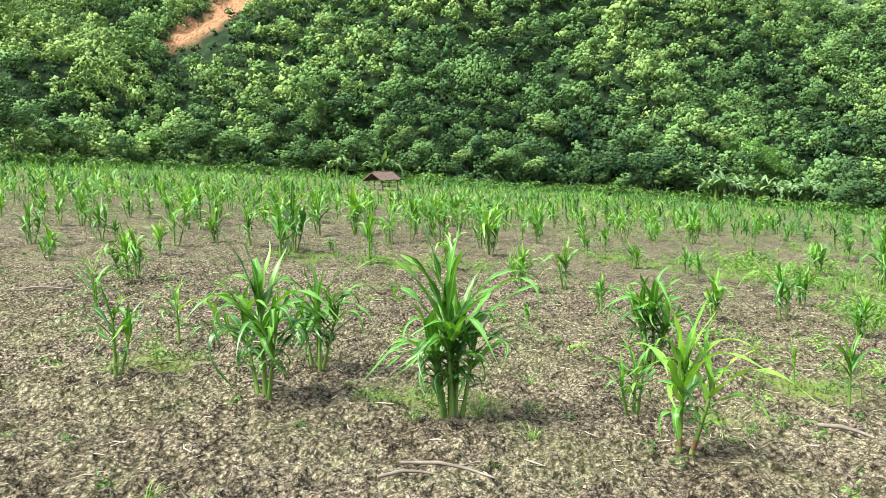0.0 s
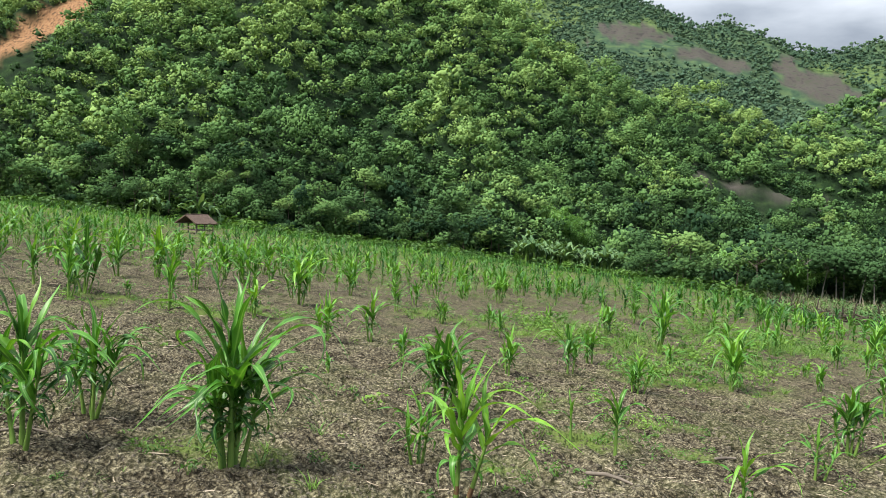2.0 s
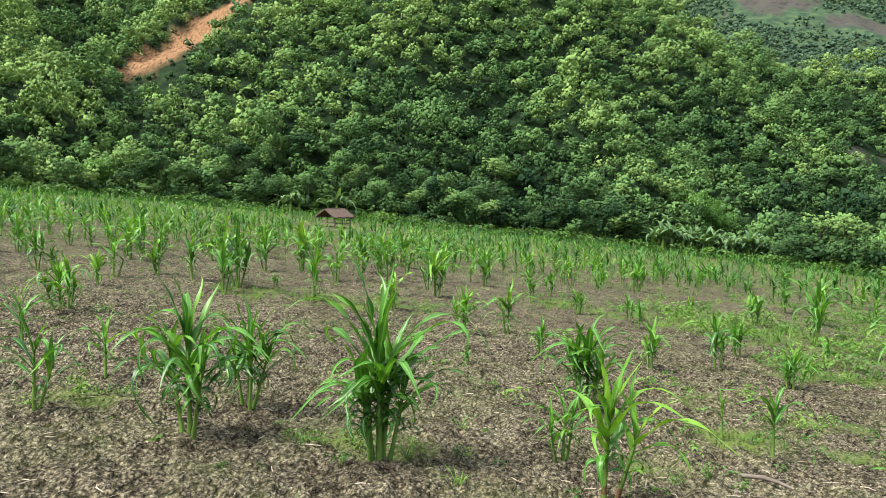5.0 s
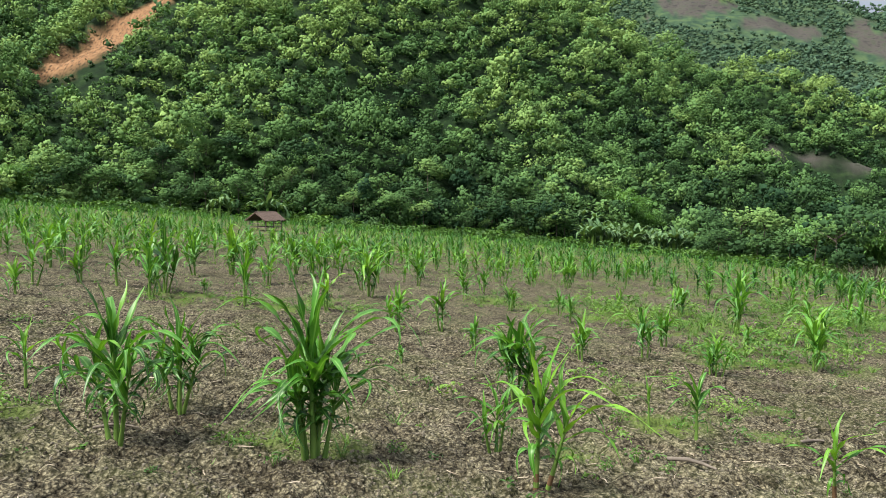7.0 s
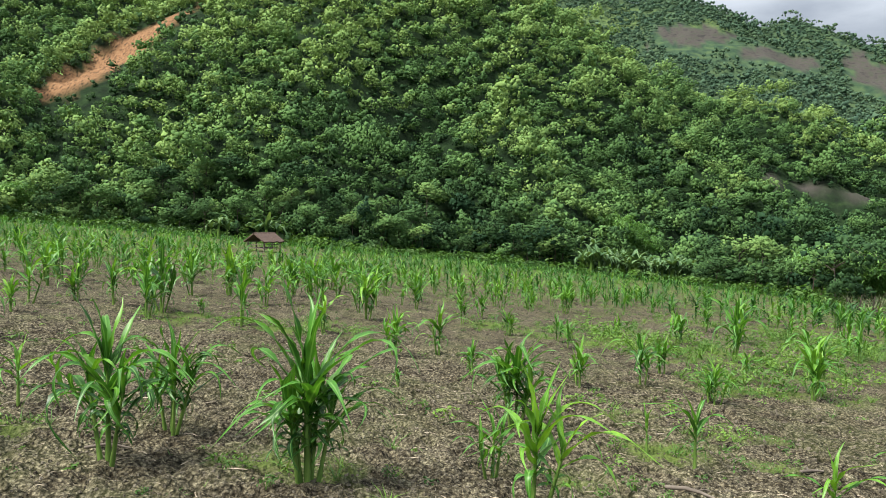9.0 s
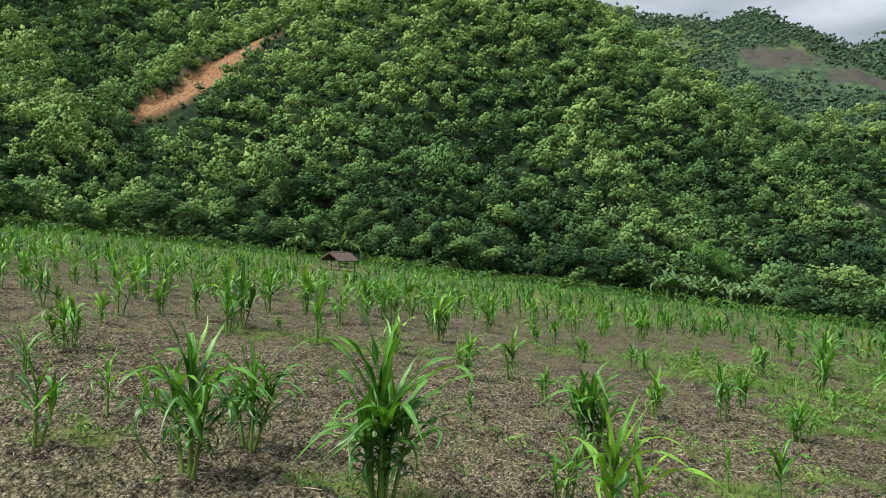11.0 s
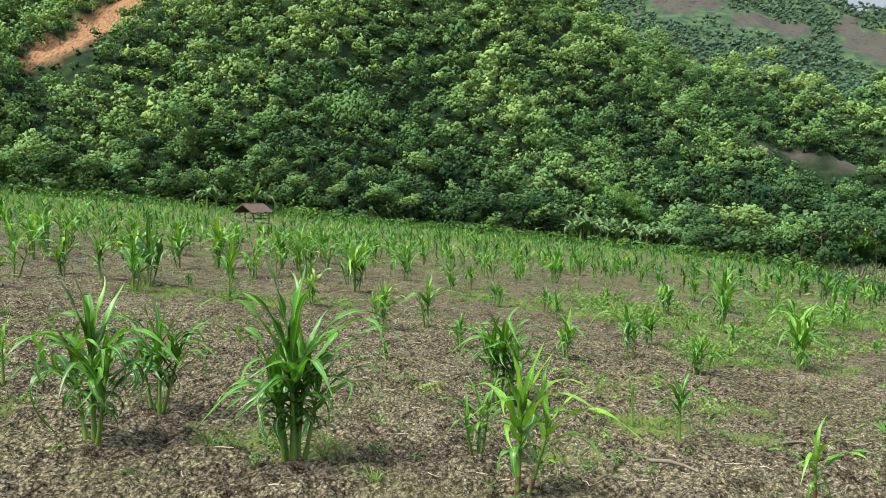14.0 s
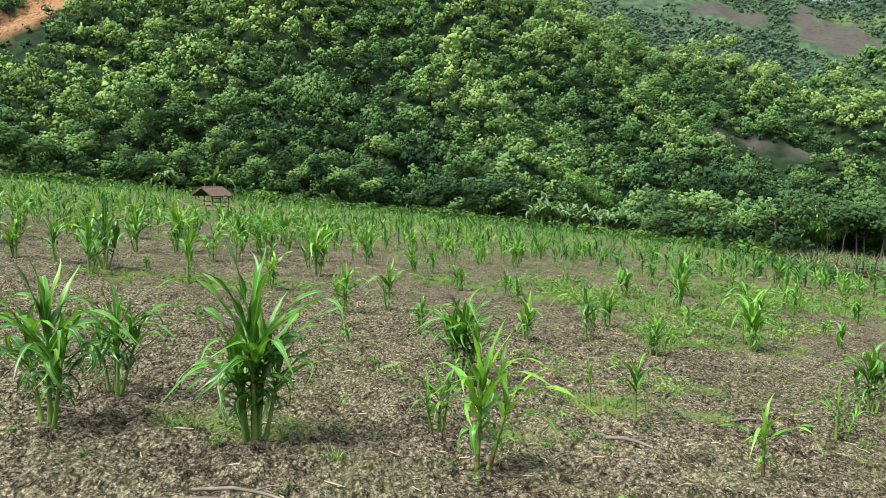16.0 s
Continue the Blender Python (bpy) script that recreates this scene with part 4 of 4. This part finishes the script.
# ---- field hut ----
def bm_mesh(name, bm, material, smooth=False):
    me = bpy.data.meshes.new(name)
    bm.to_mesh(me)
    bm.free()
    me.materials.append(material)
    for p in me.polygons:
        p.use_smooth = smooth
    return me


def slab(corners, thick, cuts=6, ragged=0.0, seed=0):
    """A thick sheet between four corners, with an uneven lower edge."""
    rg = random.Random(seed)
    bm = bmesh.new()
    a, b, c, d = (Vector(p) for p in corners)
    n = (b - a).cross(d - a).normalized() * thick
    top, low = [], []
    for i in range(cuts + 1):
        s = i / cuts
        for t in (0.0, 0.5, 1.0):
            p = a.lerp(b, s).lerp(d.lerp(c, s), t)
            if t == 0.0:
                p = p + (a - d).normalized() * rg.uniform(-ragged, ragged)
            top.append(bm.verts.new(p + n))
            low.append(bm.verts.new(p))
    for i in range(cuts):
        for j in range(2):
            q = [i * 3 + j, (i + 1) * 3 + j, (i + 1) * 3 + j + 1, i * 3 + j + 1]
            bm.faces.new([top[k] for k in q])
            bm.faces.new([low[k] for k in reversed(q)])
    rim = [i * 3 for i in range(cuts + 1)] + [cuts * 3 + 1, cuts * 3 + 2] + [i * 3 + 2 for i in range(cuts - 1, -1, -1)] + [1]
    for p, q in zip(rim, rim[1:] + rim[:1]):
        bm.faces.new([top[q], top[p], low[p], low[q]])
    bmesh.ops.recalc_face_normals(bm, faces=bm.faces)
    return bm


hut = thing("field_hut", "small open hut with a brown thatched roof on poles", "hut", -4.22, 52.9)
hut.rotation_euler = (0, 0, radians(50))
hut.scale = (0.76, 0.76, 0.67)
HALF_L, HALF_W, EAVE, TOP = 1.3, 0.95, 0.95, 1.75
part("roof_slope", bm_mesh("roof_slope", slab([(-HALF_L, -HALF_W - 0.25, EAVE), (HALF_L, -HALF_W - 0.25, EAVE), (HALF_L, 0, TOP), (-HALF_L, 0, TOP)], 0.12, 14, 0.08, 1), THATCH), hut)
part("roof_slope", bm_mesh("roof_slope", slab([(HALF_L, HALF_W + 0.25, EAVE), (-HALF_L, HALF_W + 0.25, EAVE), (-HALF_L, 0, TOP), (HALF_L, 0, TOP)], 0.12, 14, 0.08, 2), THATCH), hut)
for px in (-1.0, 0.0, 1.0):
    for py in (-0.95, 0.95):
        v, f = tube([(px, py, -0.3), (px + 0.02, py, 0.5), (px, py, EAVE + 0.12)], [0.055, 0.05, 0.045], 7)
        part("post", mesh_of("post", v, f, POLE, True), hut)
for py in (-0.95, 0.95):
    v, f = tube([(-1.15, py, EAVE + 0.08), (0, py, EAVE + 0.06), (1.15, py, EAVE + 0.08)], [0.04, 0.04, 0.04], 6)
    part("beam", mesh_of("beam", v, f, POLE, True), hut)
v, f = tube([(-1.3, 0, TOP + 0.1), (0, 0, TOP + 0.12), (1.3, 0, TOP + 0.1)], [0.07, 0.08, 0.07], 8)
part("ridge_cap", mesh_of("ridge_cap", v, f, THATCH, True), hut)
part("platform", bm_mesh("platform", slab([(-1.05, -0.95, 0.34), (1.05, -0.95, 0.34), (1.05, 0.95, 0.34), (-1.05, 0.95, 0.34)], 0.06, 8), POLE), hut)
for s in (-1, 1):
    v, f = tube([(s * 1.0, -0.95, 0.7), (s * 1.0, 0.95, 0.7)], [0.035, 0.035], 6)
    part("rail", mesh_of("rail", v, f, POLE, True), hut)

# ---- scrub, weeds and litter ----
def tuft(seed, blades, length, width, rise=(0.9, 1.5), droop=(0.2, 1.4), segs=3):
    rg = random.Random(seed)
    return join([strip((rg.uniform(-0.12, 0.12) * length, rg.uniform(-0.12, 0.12) * length, 0), rg.uniform(0, 6.28), length * rg.uniform(0.5, 1.1),
                       width * rg.uniform(0.7, 1.2), rg.uniform(*rise), rg.uniform(*droop), segs, 0.2) for i in range(blades)])


def leaflets(seed, count, leaf, flat=0.7):
    lv, lf, ln, heart = crown_mesh(crown(seed, count, leaf, flat, 6, 0.0))
    return lv * [1, 1, 0.8] + [0, 0, 0.35], lf


def spread_over(count, inside, box, seed):
    """Random places in a box of the plan, kept where inside(x, y) is above chance."""
    gg = np.random.default_rng(seed)
    x, y = gg.uniform(box[0], box[1], count), gg.uniform(box[2], box[3], count)
    keep = inside(x, y) > gg.uniform(0, 1, count)
    x, y = x[keep], y[keep]
    z = land(x, y)
    return x, y, z, gg


def sector(x, y, r0, r1, a0=-40, a1=52):
    r, az = np.hypot(x, y), np.degrees(np.arctan2(x, y))
    return ((r > r0) & (r < r1) & (az > a0) & (az < a1)).astype(float)


# reeds and low bushes between the field and the wood
def scrub_zone(x, y):
    r, az = np.hypot(x, y), np.degrees(np.arctan2(x, y))
    return ((az > 34.5) & (az < 56) & (r > edge_radius(az) + 0.8) & (r < 62)) * 1.0


x, y, z, gg = spread_over(4600, scrub_zone, (18, 55, 20, 58), 3)
scattered("reed_scrub", [tuft(k, 13, 1.0, 0.03, (0.8, 1.5), (0.3, 1.8), 4) for k in range(8)],
          [(a, b, c, gg.uniform(0, 6.28), gg.uniform(0.75, 1.5), gg.uniform(0.1, 1)) for a, b, c in zip(x, y, z)], REED, "dry tan reeds and tall grass beyond the field", "reeds")
x, y, z, gg = spread_over(1300, scrub_zone, (18, 55, 20, 58), 4)
scattered("low_scrub", [leaflets(30 + k, 150, 0.085) for k in range(6)],
          [(a, b, c - 0.1, gg.uniform(0, 6.28), gg.uniform(0.4, 1.2), gg.uniform(0.2, 0.8)) for a, b, c in zip(x, y, z)], TREE, "low green bushes among the dry reeds", "bushes")


def rim_zone(x, y):
    r, az = np.hypot(x, y), np.degrees(np.arctan2(x, y))
    return ((r > edge_radius(az) - 1.5) & (r < edge_radius(az) + 4.5) & (az > -42) & (az < 37) & ~(grove(az, r) & (r > edge_radius(az) - 0.6))) * 1.0


x, y, z, gg = spread_over(11000, rim_zone, (-50, 60, 30, 90), 6)
scattered("edge_undergrowth", [leaflets(50 + k, 60, 0.16) for k in range(6)] + [tuft(70, 16, 0.9, 0.06)],
          [(a, b, c - 0.1, gg.uniform(0, 6.28), gg.uniform(0.6, 1.5), gg.uniform(0.05, 0.7)) for a, b, c in zip(x, y, z)], WEED,
          "green undergrowth along the edge of the forest", "undergrowth")
x, y, z, gg = spread_over(600, lambda a, b: (glade(a, b) < 1.15) * (np.hypot(a, b) > edge_radius(np.degrees(np.arctan2(a, b)))), (-54, -24, 42, 68), 7)
scattered("slope_grass", [tuft(80 + k, 14, 0.6, 0.04) for k in range(5)],
          [(a, b, c, gg.uniform(0, 6.28), gg.uniform(0.5, 1.2), gg.uniform(0.4, 1.0)) for a, b, c in zip(x, y, z)], WEED, "pale green grass on the open slope", "grass")

# a rough brushwood fence along the field's eastern edge
fr = random.Random(9)
fence = thing("brush_fence", "rough dark brushwood fence of poles beside the field", "fence", 27.5, 35.0, 0.0)
line = [(float(edge_radius(a)) + 0.3, a) for a in np.arange(36.6, 54, 0.75)]
spot = [(r * math.sin(radians(a)) - 27.5, r * math.cos(radians(a)) - 35.0) for r, a in line]
foot = [float(land(np.array(px + 27.5), np.array(py + 35.0))) for px, py in spot]
for (px, py), pz in zip(spot, foot):
    top = fr.uniform(0.5, 1.2)
    v, f = tube([(px, py, pz - 0.2), (px + fr.uniform(-0.1, 0.1), py, pz + top / 2), (px + fr.uniform(-0.2, 0.2), py, pz + top)], [0.045, 0.04, 0.03], 6)
    part("post", mesh_of("post", v, f, BRUSH, True), fence)
for i in range(len(spot) - 2):
    for k in range(4):
        h0, h1 = fr.uniform(0.05, 0.55), fr.uniform(0.05, 0.55)
        (ax, ay), (bx, by) = spot[i], spot[i + 2]
        v, f = tube([(ax, ay - 0.06, foot[i] + h0), ((ax + bx) / 2, (ay + by) / 2 - 0.05, (foot[i] + foot[i + 2]) / 2 + (h0 + h1) / 2 + fr.uniform(-0.08, 0.08)),
                     (bx, by - 0.06, foot[i + 2] + h1)], [0.035, 0.03, 0.022], 5)
        part("pole", mesh_of("pole", v, f, BRUSH, True), fence)

# weeds in the field
x, y, z, gg = spread_over(22000, lambda a, b: np.clip(weed_mask(a, b) - 0.14, 0, 1) * sector(a, b, 3.2, 24) * 0.9, (-12, 24, 3, 24), 11)
scattered("field_weeds", [leaflets(90 + k, 40, 0.11) for k in range(3)] + [tuft(95 + k, 14, 0.9, 0.05, (0.8, 1.5), (0.2, 1.4), 2) for k in range(5)],
          [(a, b, c - 0.01, gg.uniform(0, 6.28), gg.uniform(0.07, 0.22) + (0.16 if a > 5 and gg.uniform() < 0.35 else 0), gg.uniform(0.3, 1.0)) for a, b, c in zip(x, y, z)], WEED, "small bright green weeds in patches between the maize", "weeds")
x, y, z, gg = spread_over(5000, lambda a, b: sector(a, b, 3.0, 26) * 0.5, (-16, 24, 3, 26), 12)
scattered("sprouts", [leaflets(110 + k, 12, 0.26) for k in range(5)] + [tuft(115 + k, 5, 0.8, 0.07) for k in range(4)],
          [(a, b, c - 0.01, gg.uniform(0, 6.28), gg.uniform(0.03, 0.1), gg.uniform(0.0, 0.9)) for a, b, c in zip(x, y, z)], WEED, "tiny scattered green sprouts in the soil", "sprouts")


def herb(x, y, size, seed, label, stems=5, leaves=110, tone=0.3, leaf=0.16):
    ob = thing("weed", label, "weed", x, y, group="weeds near the path")
    lv, lf, ln, heart = crown_mesh(crown(seed, leaves, leaf, 0.8, 8, 0.0))
    part("foliage", mesh_of("foliage", lv * [size, size, size * 0.85] + [0, 0, size * 0.26], lf, WEED, False, tone=np.full(len(lv), tone)), ob)
    rg = random.Random(seed)
    for k in range(stems):
        a = rg.uniform(0, 6.28)
        v, f = tube([(0, 0, -0.02), (math.cos(a) * size * 0.25, math.sin(a) * size * 0.25, size * 0.4), (math.cos(a) * size * 0.5, math.sin(a) * size * 0.5, size * 0.8)],
                    [0.012 * size * 3, 0.008 * size * 3, 0.004 * size * 3], 5)
        part("stem", mesh_of("stem", v, f, STALK, True), ob)
    return ob


herb(-3.95, 5.40, 0.42, 700, "round leafy green bush on bare soil", 7, 1400, 0.35, 0.07)
for k, (hx, hy, hs) in enumerate([(-0.85, 4.35, 0.07), (-2.05, 3.98, 0.06), (-2.35, 3.95, 0.05), (-0.45, 4.85, 0.09), (1.95, 4.75, 0.10), (2.25, 4.95, 0.12), (-2.6, 4.6, 0.06),
                                  (1.05, 7.2, 0.10), (2.5, 5.9, 0.12), (0.55, 4.95, 0.08), (2.0, 3.6, 0.05), (3.9, 5.1, 0.09), (-0.2, 4.55, 0.1), (-1.6, 5.9, 0.1)]):
    herb(hx, hy, hs, 710 + k, "small green broadleaf weed in the soil", 3, 40, 0.15 + 0.05 * (k % 9))


# clods and dry stalks on the soil
def clod(seed):
    """A broken crumb of soil: an uneven block with a smaller, tilted top."""
    gg = np.random.default_rng(seed)
    ring = np.array([(1, 0), (0.1, 1), (-1, 0.1), (-0.1, -1)])
    low = np.column_stack([ring * gg.uniform(0.75, 1.25, (4, 1)), np.full(4, -0.5)])
    top = np.column_stack([ring * gg.uniform(0.35, 0.95, (4, 1)), gg.uniform(0.3, 0.95, 4)])
    return np.vstack([low, top]) * [1.0, gg.uniform(0.55, 1.0), 0.75], np.array([(0, 1, 5, 4), (1, 2, 6, 5), (2, 3, 7, 6), (3, 0, 4, 7), (4, 5, 6, 7)])


def near_soil(x, y):
    r = np.hypot(x, y)
    return sector(x, y, 2.3, 13) * np.clip(1.35 - r / 11, 0.12, 1)


def soil_crumbs(name, count, r0, r1, small, large, label, seed):
    """Crumbs that grow sparser with the distance, gathered in patches."""
    gg = np.random.default_rng(seed)
    az, r = np.radians(gg.uniform(-40, 50, count)), np.exp(gg.uniform(math.log(r0), math.log(r1), count))
    x, y = r * np.sin(az), r * np.cos(az)
    keep = fbm(x, y, 0.8, 3, 55) + 0.62 > gg.uniform(0, 1, count)
    x, y, r = x[keep], y[keep], r[keep]
    size = small + large * gg.uniform(0, 1, len(x)) ** 3
    scattered(name, [clod(seed + k) for k in range(24)],
              [(a, b, c, gg.uniform(0, 6.28), s, 0.5) for a, b, c, s in zip(x, y, land(x, y), size)], CLOD, label, "soil clods")


soil_crumbs("soil_clods", 48000, 2.4, 7.5, 0.004, 0.013, "crumbled grey-brown clods of dry soil", 21)
soil_crumbs("soil_lumps", 28000, 7.5, 24, 0.008, 0.02, "dry brown lumps of tilled soil between the maize", 23)


def straw(seed):
    rg = random.Random(seed)
    b = rg.uniform(-0.15, 0.15)
    return tube([(-0.5, 0, 0), (0, b, 0.04), (0.5, 0, 0.0)], [0.025, 0.035, 0.02], 4)


x, y, z, gg = spread_over(5500, lambda a, b: near_soil(a, b) + 0.35 * sector(a, b, 9, 22), (-15, 18, 1.8, 22), 22)
scattered("dry_litter", [straw(k) for k in range(8)],
          [(a, b, c + 0.006, gg.uniform(0, 6.28), gg.uniform(0.03, 0.14), gg.uniform(0, 1)) for a, b, c in zip(x, y, z)], DRY, "bits of pale dry stalk lying on the soil", "plant litter")


def stick(x, y, length, turn, thick, label):
    ob = thing("stick", label, "stick", x, y, group="dead branches on the soil")
    ob.rotation_euler = (0, 0, turn)
    v, f = tube([(-length / 2, 0, 0.02), (-length * 0.1, length * 0.05, 0.035), (length * 0.2, length * 0.02, 0.03), (length / 2, -length * 0.04, 0.015)],
                [thick, thick * 1.1, thick * 0.9, thick * 0.6], 7)
    part("branch", mesh_of("branch", v, f, POLE, True), ob)
    v, f = tube([(length * 0.1, length * 0.03, 0.03), (length * 0.25, length * 0.16, 0.04), (length * 0.34, length * 0.22, 0.03)], [thick * 0.6, thick * 0.45, thick * 0.25], 6)
    part("twig", mesh_of("twig", v, f, POLE, True), ob)
    return ob


stick(2.62, 4.85, 0.34, -0.7, 0.014, "short grey stick lying on the soil")
stick(0.0, 3.62, 0.5, -0.35, 0.009, "bent dead branch lying on the soil")
stick(-0.2, 3.66, 0.3, 0.15, 0.009, "pale dry stick lying on the soil")
stick(-1.3, 5.3, 0.3, 0.0, 0.01, "thin dry stalk lying on the soil")
stick(-4.2, 6.2, 0.5, 0.1, 0.012, "dry maize stalk lying on the soil")
stick(-4.6, 8.6, 0.7, 0.05, 0.012, "dry maize stalk lying on the soil")
stick(4.0, 5.6, 0.4, 0.4, 0.014, "dark stick lying on the soil")
